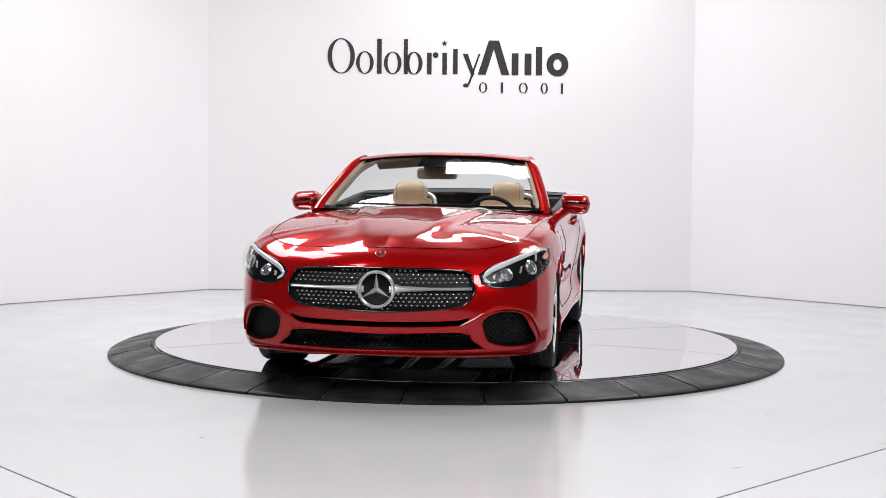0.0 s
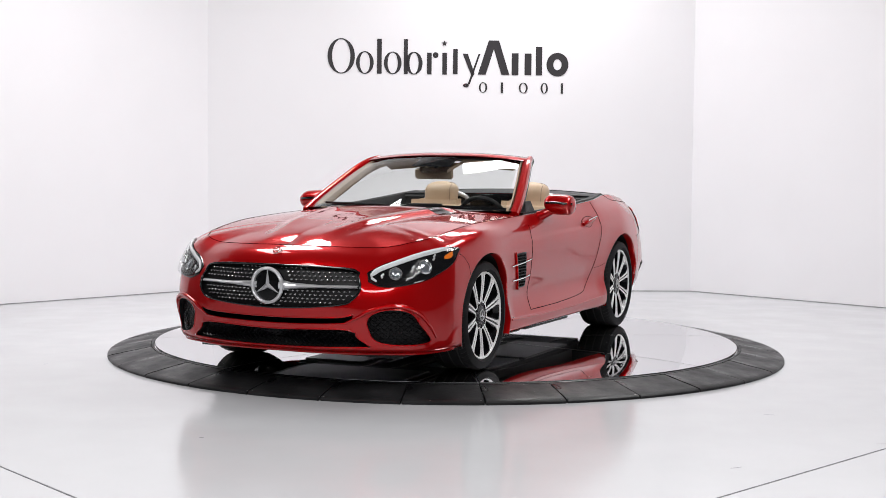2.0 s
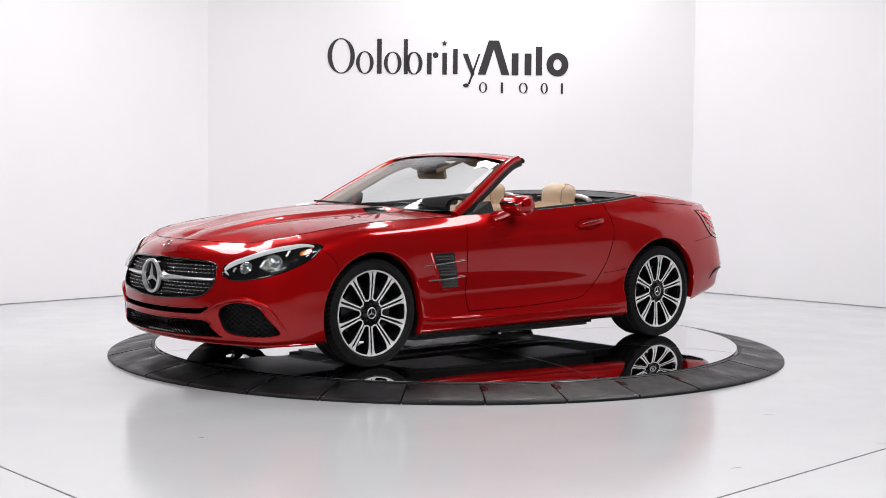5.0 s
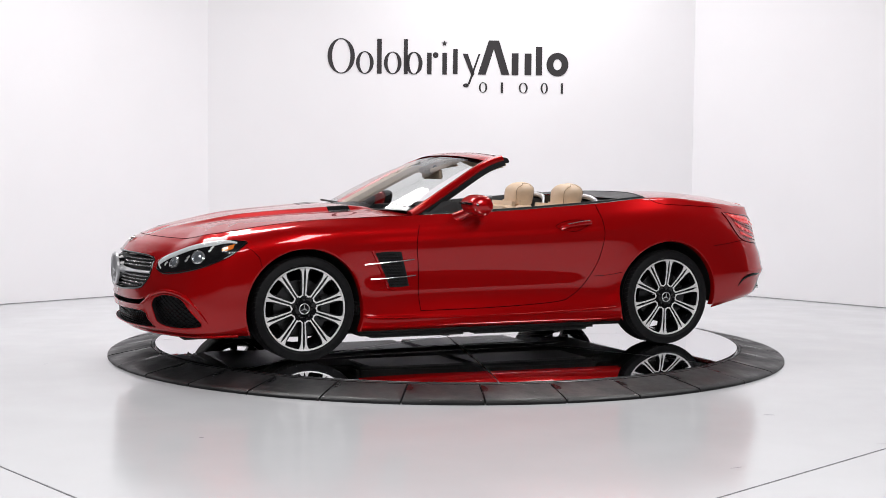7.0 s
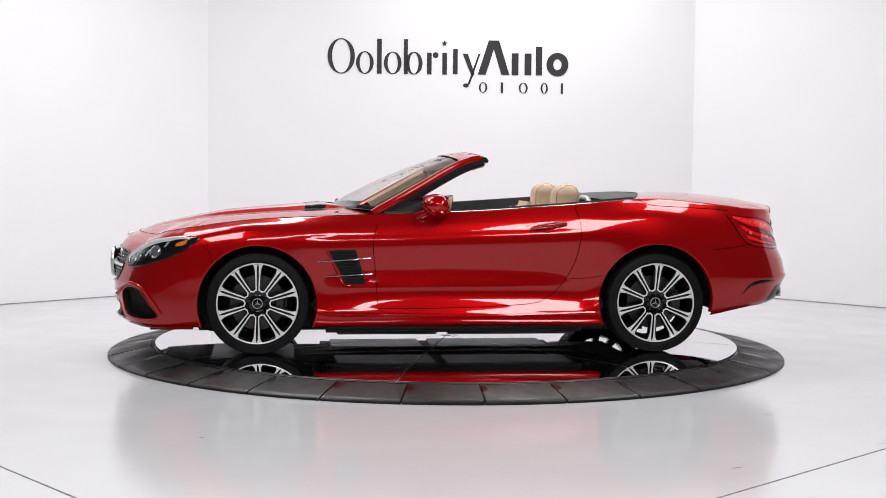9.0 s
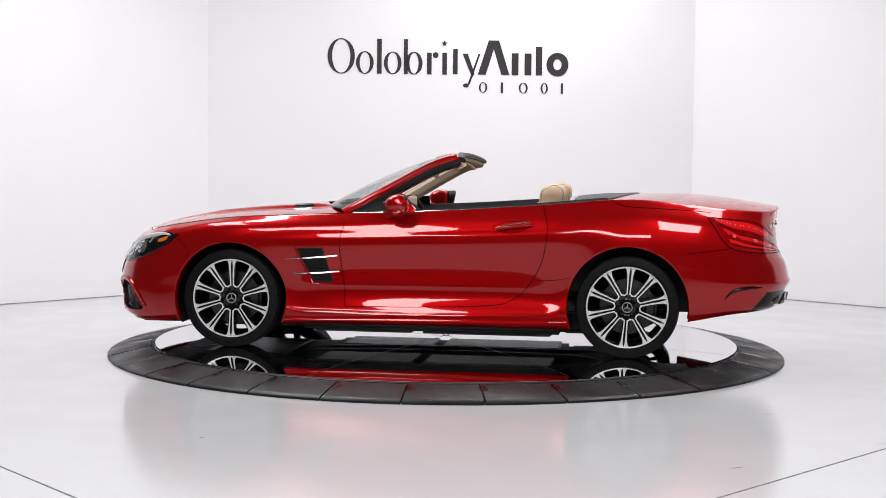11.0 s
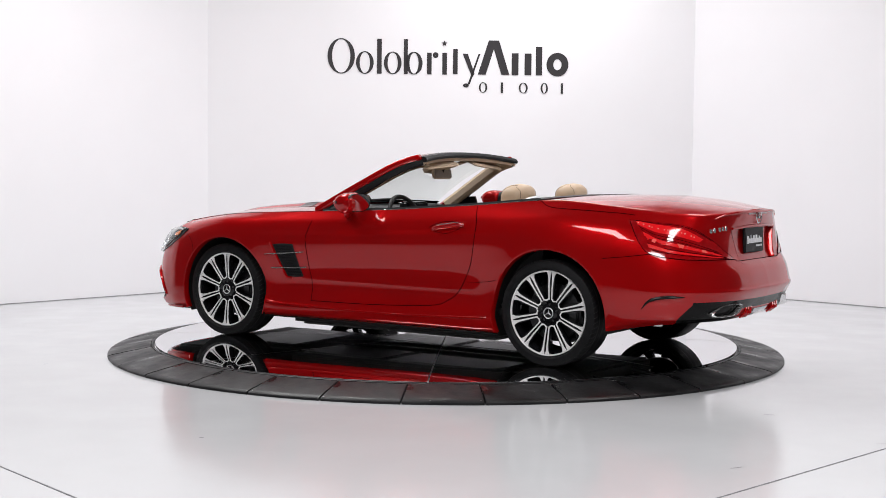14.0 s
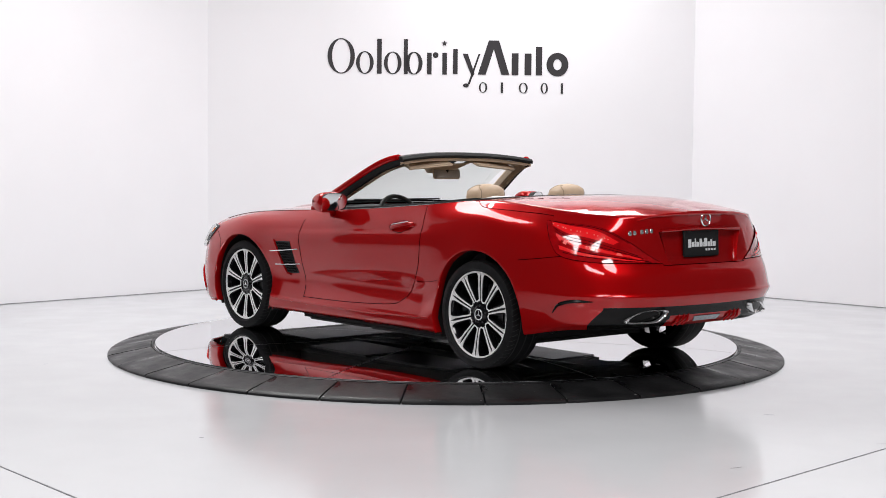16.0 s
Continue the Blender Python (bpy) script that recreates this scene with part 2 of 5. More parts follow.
def build_room():
    mid = Vector((0, -4))
    for name, a, b in zip(WALLS, CORNERS, CORNERS[1:] + CORNERS[:1]):
        a, b = Vector(a), Vector(b)
        n = Vector((b.y - a.y, a.x - b.x)).normalized()
        if n.dot(a - mid) < 0:
            n = -n
        w = prism(name, [a, b, b + n * 0.2, a + n * 0.2], 0.0, CEIL, M_UNSEEN_WALL if name in DARK_WALLS else M_WALL)
        tagged(w, "unseen studio wall coloured near black" if name in DARK_WALLS else "plain white painted studio wall", "wall", kind="structure")
    xs = [(-6.2, -13.5), (6.2, -13.5), (6.2, 5.2), (-6.2, 5.2)]
    tagged(prism("floor", xs, -0.2, 0.0, M_FLOOR), "glossy white epoxy studio floor", "floor", kind="structure")
    tagged(prism("ceiling", xs, CEIL, CEIL + 0.2, M_CEIL), "dark studio ceiling above the turntable", "ceiling", kind="structure")
    # sawn joints in the floor
    for a, b in (((-3.6, -1.95), (-0.9, -5.02)), ((0.4, -4.97), (3.7, -1.61))):
        a, b = Vector(a), Vector(b)
        n = Vector((b.y - a.y, a.x - b.x)).normalized() * 0.004
        tagged(prism("floor_joint", [a - n, b - n, b + n, a + n], 0.0, 0.0015, M_JOINT), "thin dark joint in the epoxy floor", "joint", kind="structure")
    for x, y, sx, sy, a in ((-1.17, -3.22, .012, .009, 20), (1.69, -2.46, .03, .006, -8), (2.05, -3.2, .035, .003, 5), (1.25, -3.75, .04, .003, 30), (-2.6, -.9, .02, .006, 60)):
        c = bmesh.new()
        vs = [c.verts.new((sx * math.cos(t) * (1 + .2 * math.sin(3 * t)), sy * math.sin(t), 0)) for t in np.linspace(0, 2 * math.pi, 10, endpoint=False)]
        c.faces.new(vs)
        speck = part("floor_mark", c, M_JOINT, smooth=False)
        speck.matrix_world = pose(x, y, .0012, 0, 0, a)
        tagged(speck, "small dark scuff on the white floor", "mark", kind="structure")
    # dark line where the walls stand on the floor
    inner = CORNERS
    for name, (a, b) in zip(("trim_back", "trim_right", "trim_left"), ((inner[0], inner[1]), (inner[1], inner[2]), (inner[7], inner[0]))):
        a, b = Vector(a), Vector(b)
        n = Vector((b.y - a.y, a.x - b.x)).normalized()
        if n.dot(a - mid) > 0:
            n = -n
        tagged(prism(name, [a, b, b + n * 0.006, a + n * 0.006], 0.0, 0.008, M_FOOT), "thin grey joint at the foot of the wall", "trim", kind="structure")
    for x, y, sx, sy, _ in SOFTBOXES:
        root = new("softbox")
        root.location = (x, y, CEIL)
        tagged(root, "rectangular white ceiling softbox lamp", "ceiling light", "softboxes under the ceiling")
        bm = bmesh.new()
        box(bm, -sx / 2 - 0.05, sx / 2 + 0.05, -sy / 2 - 0.05, sy / 2 + 0.05, -0.15, 0, 0.01)
        part("housing", bm, M_CEIL, root)


def ring(bm, cx, cz, rx, rz, tx, tz, depth, n=40):
    """A flat oval ring in the xz plane, wider at its sides."""
    rows = []
    for i in range(n):
        a = 2 * math.pi * i / n
        c, s = math.cos(a), math.sin(a)
        rows.append([(cx + rx * c, 0, cz + rz * s), (cx + rx * c, -depth, cz + rz * s),
                     (cx + (rx - tx) * c, -depth, cz + (rz - tz) * s), (cx + (rx - tx) * c, 0, cz + (rz - tz) * s)])
    sheet(bm, rows, close_u=True, close_v=True)


def slab(bm, pts, depth):
    a = [bm.verts.new((x, 0, z)) for x, z in pts]
    b = [bm.verts.new((x, -depth, z)) for x, z in pts]
    bm.faces.new(a)
    bm.faces.new(b)
    for i in range(len(pts)):
        j = (i + 1) % len(pts)
        bm.faces.new((a[i], a[j], b[j], b[i]))


def build_sign():
    """The lettering on the wall as plain ovals and bars."""
    root = new("wall_sign")
    d = Vector((CORNERS[1][0] - CORNERS[0][0], CORNERS[1][1] - CORNERS[0][1])).normalized()
    root.matrix_world = Matrix.Translation((-0.11, 4.664, 2.26)) @ pose(0, 0, 0, 0, 0, math.degrees(math.atan2(d.y, d.x)))
    tagged(root, "black wall sign of flat ovals and bars on the white wall", "sign")
    k, X0, Z0 = 0.00590, 784, 133.5
    fx, fz = lambda x: (x - X0) * k, lambda y: (Z0 - y) * k
    T = 0.004

    def oval(x0, x1, y0, y1, tx, tz):
        bm = bmesh.new()
        ring(bm, fx((x0 + x1) / 2), fz((y0 + y1) / 2), (x1 - x0) / 2 * k, (y1 - y0) / 2 * k, tx * k, tz * k, T)
        part("oval", bm, M_SIGN, root, smooth=False)

    def bars(*polys):
        bm = bmesh.new()
        for poly in polys:
            slab(bm, [(fx(x), fz(y)) for x, y in poly], T)
        part("bar", bm, M_SIGN, root, smooth=False)

    def rect(x0, x1, y0, y1):
        return [(x0, y0), (x1, y0), (x1, y1), (x0, y1)]

    oval(583, 631, 73, 134.5, 8, 1.5)
    for x in (633, 682):
        oval(x, x + 31, 95, 134.5, 6.5, 1.5)
    bars(rect(670, 678, 73, 134))
    bars(rect(717, 724, 73, 134))
    oval(720, 750, 95, 134.5, 7, 1.5)
    bars(rect(758, 766, 96, 134))
    oval(768, 778, 95, 105, 4.5, 4.5)
    bars(rect(785, 793, 96, 134))
    bars([(788.5 + r * math.sin(math.pi * i / 5), 79.5 - r * math.cos(math.pi * i / 5)) for i, r in enumerate([5.5, 2.2] * 5)])
    bars(rect(804, 812, 89, 133))
    bars([(821, 97), (830, 97), (842, 132), (838, 138)], [(849, 97), (852, 97), (834, 150), (830, 151)])
    oval(822, 832, 149, 156, 4.5, 3.2)
    bars([(848, 133), (867, 73), (885, 73), (904, 133), (890, 133), (876, 88), (862, 133)])
    bars(rect(908, 920, 95, 133))
    bars(rect(931, 943, 95, 133))
    bars(rect(951, 962, 83, 133))
    oval(970, 1009, 93, 134.5, 12, 11)
    for x0, x1, o in ((850, 865, 1), (887, 900, 0), (921, 937, 1), (960, 973, 1), (994, 1006, 0)):
        if o:
            oval(x0, x1, 146.5, 165, 3.2, 0.9)
        else:
            bars(rect(x0 + 2, x0 + 6, 146.5, 165))


def build_turntable():
    ramp = new("turntable_ramp")
    ramp.location = (*AX, 0)
    tagged(ramp, "fixed ring of black rubber ramp segments round the turntable", "ramp")
    N = 32
    bm = bmesh.new()
    a0, a1 = radians(0.13), radians(360 / N - 0.13)
    rows = []
    for i in range(7):
        a = a0 + (a1 - a0) * i / 6
        prof = [(2.058, 0.0), (2.058, 0.062), (2.062, 0.068), (2.075, 0.069), (2.30, 0.028), (2.340, 0.019), (2.347, 0.012), (2.348, 0.0)]
        rows.append([(r * math.cos(a), r * math.sin(a), z) for r, z in prof])
    vs = sheet(bm, rows)
    for r in (vs[0], vs[-1]):
        bm.faces.new(r)
    seg = finish(bm, M_RUBBER)
    seg.name = "ramp_segment"
    for i in range(N):
        s = new("ramp_segment", seg)
        s.parent = ramp
        s.matrix_basis = pose(0, 0, 0.001 * math.sin(i * 2.7), 0, 0, -84.5 + 360 / N * i)
    bm = bmesh.new()
    lathe(bm, [(2.057, 0.002), (2.057, 0.07), (2.046, 0.073), (2.040, 0.066), (2.040, 0.002)], 128, "z")
    part("kerb_rail", bm, M_RUBBER, ramp, "thin black rail at the inner edge")

    rng = random.Random(4)
    for k in range(26):
        a, r = radians(-84.5 + rng.choice((0, 0, 11.25, -11.25, 22.5, -22.5, -33.75)) + rng.uniform(-.7, .7) + (rng.uniform(0, 11) if k % 3 == 0 else 0)), rng.choice((2.075, 2.09, 2.335, 2.2, 2.33))
        w = rng.uniform(.003, .009)
        z = .069 - (r - 2.075) / (2.34 - 2.075) * .05
        c = bmesh.new()
        vs = [c.verts.new((r * math.cos(a) + w * rng.uniform(.5, 1.2) * math.cos(t), r * math.sin(a) + w * .5 * math.sin(t), z + .002)) for t in (0, 1.1, 2.2, 3.3, 4.4, 5.4)]
        c.faces.new(vs)
        part("paint_chip", c, M_CHIP, ramp, smooth=False)
    disc = new("turntable")
    tagged(disc, "round turntable of mirror-polished metal plates", "turntable")
    bm = bmesh.new()
    lathe(bm, [(0.0, 0.06), (2.036, 0.06), (2.036, 0.0), (0, 0.0)], 128, "z")
    part("base", bm, M_DISC_EDGE, disc)
    bm = bmesh.new()
    gap = 0.004
    a0, a1 = 0.0, radians(45)
    inner, outer = 0.02, 2.032
    cen = Vector((math.cos(a1 / 2), math.sin(a1 / 2))) * gap * 2.6
    ang = gap / outer
    top = []
    for i in range(2, -1, -1):
        a = a1 * i / 2
        top.append((inner * math.cos(a) + cen.x, inner * math.sin(a) + cen.y))
    for i in range(21):
        a = ang + (a1 - 2 * ang) * i / 20
        top.append((outer * math.cos(a), outer * math.sin(a)))
    # flat in the middle, falling gently to the rim
    def height(r):
        return 0.0934 - 0.0165 * max(0.0, (r - 1.58) / 0.452) ** 1.6
    hi = [bm.verts.new((x, y, height(math.hypot(x, y)))) for x, y in top]
    lo = [bm.verts.new((x, y, 0.061)) for x, y in top]
    up = [bm.verts.new(v.co) for v in hi]
    for i in range(len(hi)):
        j = (i + 1) % len(hi)
        bm.faces.new((hi[i], hi[j], lo[j], lo[i]))
    rings = [up[3:]]
    for r in (1.97, 1.91, 1.85, 1.79, 1.73, 1.67, 1.62, 1.58, 1.2):
        a = gap / r
        rings.append([bm.verts.new((r * math.cos(q), r * math.sin(q), height(r))) for q in (a + (a1 - 2 * a) * i / 20 for i in range(21))])
    for p, q in zip(rings, rings[1:]):
        for i in range(20):
            bm.faces.new((p[i], p[i + 1], q[i + 1], q[i]))
    bm.faces.new(up[:3] + rings[-1])
    bmesh.ops.recalc_face_normals(bm, faces=bm.faces[:])
    plate = finish(bm, M_DISC, True)
    plate.name = "plate"
    for k in range(8):
        o = new("plate", plate)
        o.parent = disc
        o.matrix_basis = pose(0, 0, 0, 0, 0, -105 + 45 * k)
    return disc


# ---- the car: body ----
# car space: x to the rear, y to its right side, z up from the turntable; axles at x = -1.2925 and 1.2925
PLAN = [(-2.272, 0), (-2.262, 0.2), (-2.226, 0.40), (-2.170, 0.56), (-2.095, 0.695), (-1.99, 0.803), (-1.86, 0.868), (-1.70, 0.906), (-1.30, 0.928), (-0.90, 0.912), (-0.5, 0.905),
        (0, 0.905), (0.5, 0.908), (0.9, 0.922), (1.29, 0.932), (1.6, 0.917), (1.82, 0.892), (2.0, 0.855), (2.13, 0.785), (2.24, 0.67), (2.315, 0.50), (2.345, 0.28), (2.352, 0)]
# sections: a place on the plan, then heights and insets from the lower edge to the shoulder
STATIONS = []


def station(x, y, heights, insets):
    STATIONS.append(((x, y), list(zip(heights, insets))))


# nose
station(-2.272, 0, (0.19, 0.215, 0.31, 0.4, 0.5, 0.6, 0.68, 0.735, 0.768),
        (0.09, 0.025, 0.015, 0.008, 0.0, 0.012, 0.052, 0.1, 0.17))
# headlights
station(-2.14, 0.6, (0.185, 0.215, 0.31, 0.4, 0.49, 0.57, 0.66, 0.715, 0.76),
        (0.09, 0.025, 0.012, 0.004, 0.01, 0.035, 0.088, 0.138, 0.215))
# front corner
station(-1.93, 0.815, (0.185, 0.21, 0.31, 0.41, 0.51, 0.61, 0.7, 0.75, 0.79),
        (0.05, 0.02, 0.004, 0.0, 0.005, 0.022, 0.056, 0.1, 0.175))
# fender
station(-1.7, 0.893, (0.19, 0.22, 0.32, 0.42, 0.52, 0.63, 0.725, 0.78, 0.82),
        (0.04, 0.01, 0.0, 0.0, 0.0, 0.008, 0.028, 0.07, 0.155))
# front axle
station(-1.29, 0.922, (0.19, 0.24, 0.34, 0.46, 0.58, 0.68, 0.77, 0.835, 0.872),
        (0.03, 0.02, 0.01, 0.0, 0.0, 0.0, 0.015, 0.055, 0.15))
# behind the front wheel
station(-0.8, 0.91, (0.185, 0.21, 0.272, 0.292, 0.40, 0.58, 0.72, 0.825, 0.897),
        (0.06, 0.015, 0.010, 0.024, 0.040, 0.016, 0.006, 0.034, 0.108))
# door
station(0, 0.905, (0.185, 0.21, 0.262, 0.290, 0.40, 0.60, 0.735, 0.835, 0.928),
        (0.07, 0.015, 0.0, 0.008, 0.042, 0.018, 0.004, 0.031, 0.082))
# door end
station(0.75, 0.915, (0.187, 0.21, 0.262, 0.290, 0.40, 0.61, 0.76, 0.865, 0.978),
        (0.07, 0.015, 0.0, 0.006, 0.040, 0.018, 0.003, 0.030, 0.09))
# rear axle
station(1.29, 0.938, (0.19, 0.26, 0.34, 0.45, 0.6, 0.71, 0.81, 0.92, 1.018),
        (0.04, 0.02, 0.01, 0.0, 0.0, 0.002, 0.020, 0.062, 0.15))
# rear quarter
station(1.72, 0.915, (0.262, 0.3, 0.39, 0.48, 0.57, 0.66, 0.77, 0.88, 0.985),
        (0.05, 0.03, 0.01, 0.0, 0.0, 0.003, 0.02, 0.06, 0.15))
# tail lights
station(2.03, 0.845, (0.31, 0.345, 0.425, 0.49, 0.53, 0.64, 0.75, 0.86, 0.955),
        (0.07, 0.035, 0.018, 0.0, 0.002, 0.015, 0.045, 0.09, 0.17))
# rear corner
station(2.27, 0.62, (0.32, 0.355, 0.435, 0.495, 0.525, 0.62, 0.72, 0.86, 0.945),
        (0.1, 0.055, 0.026, -0.002, 0.006, 0.030, 0.075, 0.105, 0.13))
# tail
station(2.352, 0, (0.32, 0.355, 0.43, 0.495, 0.525, 0.62, 0.7, 0.85, 0.977),
        (0.11, 0.065, 0.028, -0.003, 0.005, 0.032, 0.085, 0.095, 0.075))
NS, NV = 420, 57
AXLE = 1.2925
ARCH = ((-AXLE, 0.335, 0.378), (AXLE, 0.342, 0.385))
HOOD_C = ([-2.102, -1.9, -1.52, -1.13, -.84], [.768, .822, .880, .922, .948])
DECK_C = ([1.36, 1.64, 1.914, 2.127, 2.277], [1.047, 1.050, 1.030, .999, .977])


def side_grid():
    out = curve([(x, y, 0) for x, y in PLAN], NS)[:, :2]
    out[0, 1] = out[-1, 1] = 0
    tan = np.gradient(out, axis=0)
    tan[0], tan[-1] = (0, 1), (0, -1)
    tan /= np.linalg.norm(tan, axis=1)[:, None]
    nrm = np.stack([tan[:, 1], -tan[:, 0]], 1)         # inward
    ks = [int(np.argmin(np.sum((out - np.array(k)) ** 2, 1))) for k, _ in STATIONS]
    prof = pchip(ks, np.array([p for _, p in STATIONS]), np.arange(NS))   # NS x 9 x 2
    G = np.empty((NS, NV, 3))
    for i in range(NS):
        c = prof[i]
        q = curve([(z, d, 0) for z, d in c], NV * 3)
        # equal steps in the index of the control points
        cum = np.concatenate([[0], np.cumsum(np.linalg.norm(np.diff(c, axis=0), axis=1))])
        want = np.interp(np.linspace(0, 8, NV), np.arange(9), cum)
        u = np.linspace(0, cum[-1], NV * 3)
        z, d = np.interp(want, u, q[:, 0]), np.interp(want, u, q[:, 1])
        if abs(out[i, 0]) < 1.15 and out[i, 1] > .6:
            zl = .745 + .062 * (out[i, 0] + .9) / 1.6
            fade = min(1, (out[i, 0] + 1.1) / .3, (1.0 - out[i, 0]) / .35)
            e = z - zl
            d = d + max(0, fade) * .0075 * np.clip(e / .014, 0, 1) * np.exp(-np.clip(e, 0, 1) / .055)
            d = d + max(0, min(1, (out[i, 0] + .9) / .3, (.85 - out[i, 0]) / .3)) * .010 * np.exp(-((z - .43) / .07) ** 2)
        G[i, :, 0] = out[i, 0] + nrm[i, 0] * d
        G[i, :, 1] = out[i, 1] + nrm[i, 1] * d
        G[i, :, 2] = z
    G[0, :, 1] = G[-1, :, 1] = 0
    return G


def hood_height(x, y, zs, zc, t):
    z = zs + (zc - zs) * (1 - (1 - t) ** 2.3)
    ramp = np.clip((x + 2.05) / 0.5, 0, 1) * np.clip((-0.75 - x) / 0.2 + 0.6, 0, 1)
    ay = np.abs(y)
    yr = 0.17 + 0.25 * np.clip((x + 2.05) / 1.25, 0, 1)          # edge of the power dome
    z += ramp * (0.013 / (1 + np.exp(-(yr - ay) / 0.016)) + 0.009 * np.exp(-((ay - yr + 0.03) / 0.05) ** 2) - 0.004 * np.exp(-((ay - yr - 0.06) / 0.05) ** 2))
    return z


def build_shell():
    """Vertices, faces and a part name for each face of the whole body skin."""
    G = side_grid()
    sh = G[:, -1]
    iw = int(np.argmin(np.abs(sh[:, 0] + 0.56) + (sh[:, 1] < .5) * 9))
    idk = int(np.argmin(np.abs(sh[:, 0] - 1.16) + (sh[:, 1] < .5) * 9))
    verts, faces, names = [], [], []

    def grid(A, names_of):
        base = len(verts)
        nu, nv = A.shape[:2]
        verts.extend(A.reshape(-1, 3).tolist())
        C = (A[:-1, :-1] + A[1:, 1:] + A[:-1, 1:] + A[1:, :-1]) / 4
        row = np.broadcast_to(np.arange(nv - 1), (nu - 1, nv - 1))
        nm = names_of(C[..., 0], C[..., 1], C[..., 2], row)
        for i in range(nu - 1):
            for j in range(nv - 1):
                faces.append((base + i * nv + j, base + i * nv + j + 1, base + (i + 1) * nv + j + 1, base + (i + 1) * nv + j))
                names.append(nm if isinstance(nm, str) else str(nm[i, j]))

    def side_names(x, y, z, row):
        s = np.sign(y.mean())
        y = y * s
        e = "_r" if s > 0 else "_l"
        n = np.full(x.shape, "rear_quarter" + e, dtype="<U20")
        n[(x > 1.66) & (z < .70)] = "rear_bumper"
        n[(x > 2.0) & (z > .665) & (y < .42 + (z - .665) * 1.2)] = "trunk_lid"
        n[(x > 2.04 + (z - .30) * .9) & (row < 15) & ((y > .33) | (row > 9))] = "diffuser"
        n[x < -.5] = "front_fender" + e
        n[(x < -1.66) & (z < .765)] = "front_bumper"
        n[(y > .6) & (np.abs(x) < .95) & (z < .285)] = "side_sill" + e
        n[(y > .7) & inside(DOOR, x, z)] = "door" + e
        for k, poly in enumerate(FRONT_HOLES):
            n[(x < -1.6) & inside(poly, y, z)] = "hole%d" % k
        n[(x > 2.0) & inside(REC, y, z)] = "hole4"
        for k, (ax, az, r) in enumerate(ARCH):
            n[(y > .6) & (np.hypot(x - ax, z - az) < r - .001)] = "arch%d" % k
        return n

    for s in (1, -1):
        m = np.array([1, s, 1])
        grid(G * m, side_names)
        # hood
        K = 44
        t = np.linspace(0, 1, K)
        H = np.empty((iw + 1, K, 3))
        for i in range(iw + 1):
            u = i / iw
            xc = -2.102 + (2.102 - .84) * (u ** 0.85)
            zc = float(pchip(HOOD_C[0], np.array(HOOD_C[1]), [xc])[0])
            H[i, :, 0] = sh[i, 0] + (xc - sh[i, 0]) * (1 - (1 - t) ** 1.25)
            H[i, :, 1] = sh[i, 1] * (1 - t)
            H[i, :, 2] = hood_height(H[i, :, 0], H[i, :, 1], sh[i, 2], zc, t)
        grid(H * m, lambda *a: "hood")
        D = np.empty((NS - idk, K, 3))
        for i in range(idk, NS):
            u = (i - idk) / (NS - 1 - idk)
            xc = 1.36 + (2.277 - 1.36) * u ** 0.9
            zc = float(pchip(DECK_C[0], np.array(DECK_C[1]), [xc])[0])
            D[i - idk, :, 0] = sh[i, 0] + (xc - sh[i, 0]) * (1 - (1 - t) ** 1.5)
            D[i - idk, :, 1] = sh[i, 1] * (1 - t)
            D[i - idk, :, 2] = sh[i, 2] + (zc - sh[i, 2]) * (1 - (1 - t) ** 2.4)
        grid(D * m, lambda *a: "trunk_lid")
    return np.array(verts), faces, names, G, iw, idk


def arc_poly(pts, n=160):
    return curve(pts, n, closed=True)


# outlines in (y, z) as seen from the front, on one half; in (x, z) from the side
GRILLE = [(-.52, .545), (-.50, .60), (-.44, .650), (0, .664), (.44, .650), (.50, .60), (.52, .545), (.49, .49), (.40, .455), (0, .432), (-.40, .455), (-.49, .49)]
DUCT = [(-.49, .405), (-.40, .388), (0, .380), (.40, .388), (.49, .405), (.48, .372), (.40, .352), (0, .343), (-.40, .352), (-.48, .372)]
LOWER = [(-.45, .322), (0, .314), (.45, .322), (.51, .278), (.565, .238), (.53, .224), (0, .216), (-.53, .224), (-.565, .238), (-.51, .278)]
VENT = [(.563, .375), (.60, .415), (.68, .435), (.765, .415), (.805, .345), (.835, .262), (.80, .236), (.69, .236), (.60, .262), (.57, .315)]
FRONT_HOLES = [arc_poly([(y, z, 0) for y, z in p])[:, :2] for p in (GRILLE, DUCT, LOWER, VENT)]
REC = [(-.37, .862), (.37, .862), (.335, .77), (.30, .672), (-.30, .672), (-.335, .77)]
REC_EDGE = np.array([np.array(a) + (np.array(b) - np.array(a)) * k / 40 for a, b in zip(REC, REC[1:] + REC[:1]) for k in range(40)])
DOOR = [(-.50, .90), (-.535, .845), (-.562, .73), (-.552, .60), (-.542, .51), (-.527, .305), (0, .312), (.443, .334), (.56, .37), (.647, .436), (.738, .584), (.775, .72), (.784, .80), (.778, .88), (.755, .96), (.74, 1.1), (-.4, 1.1)]


def mirrored(p):
    return [(x, -y, z) for x, y, z in p]


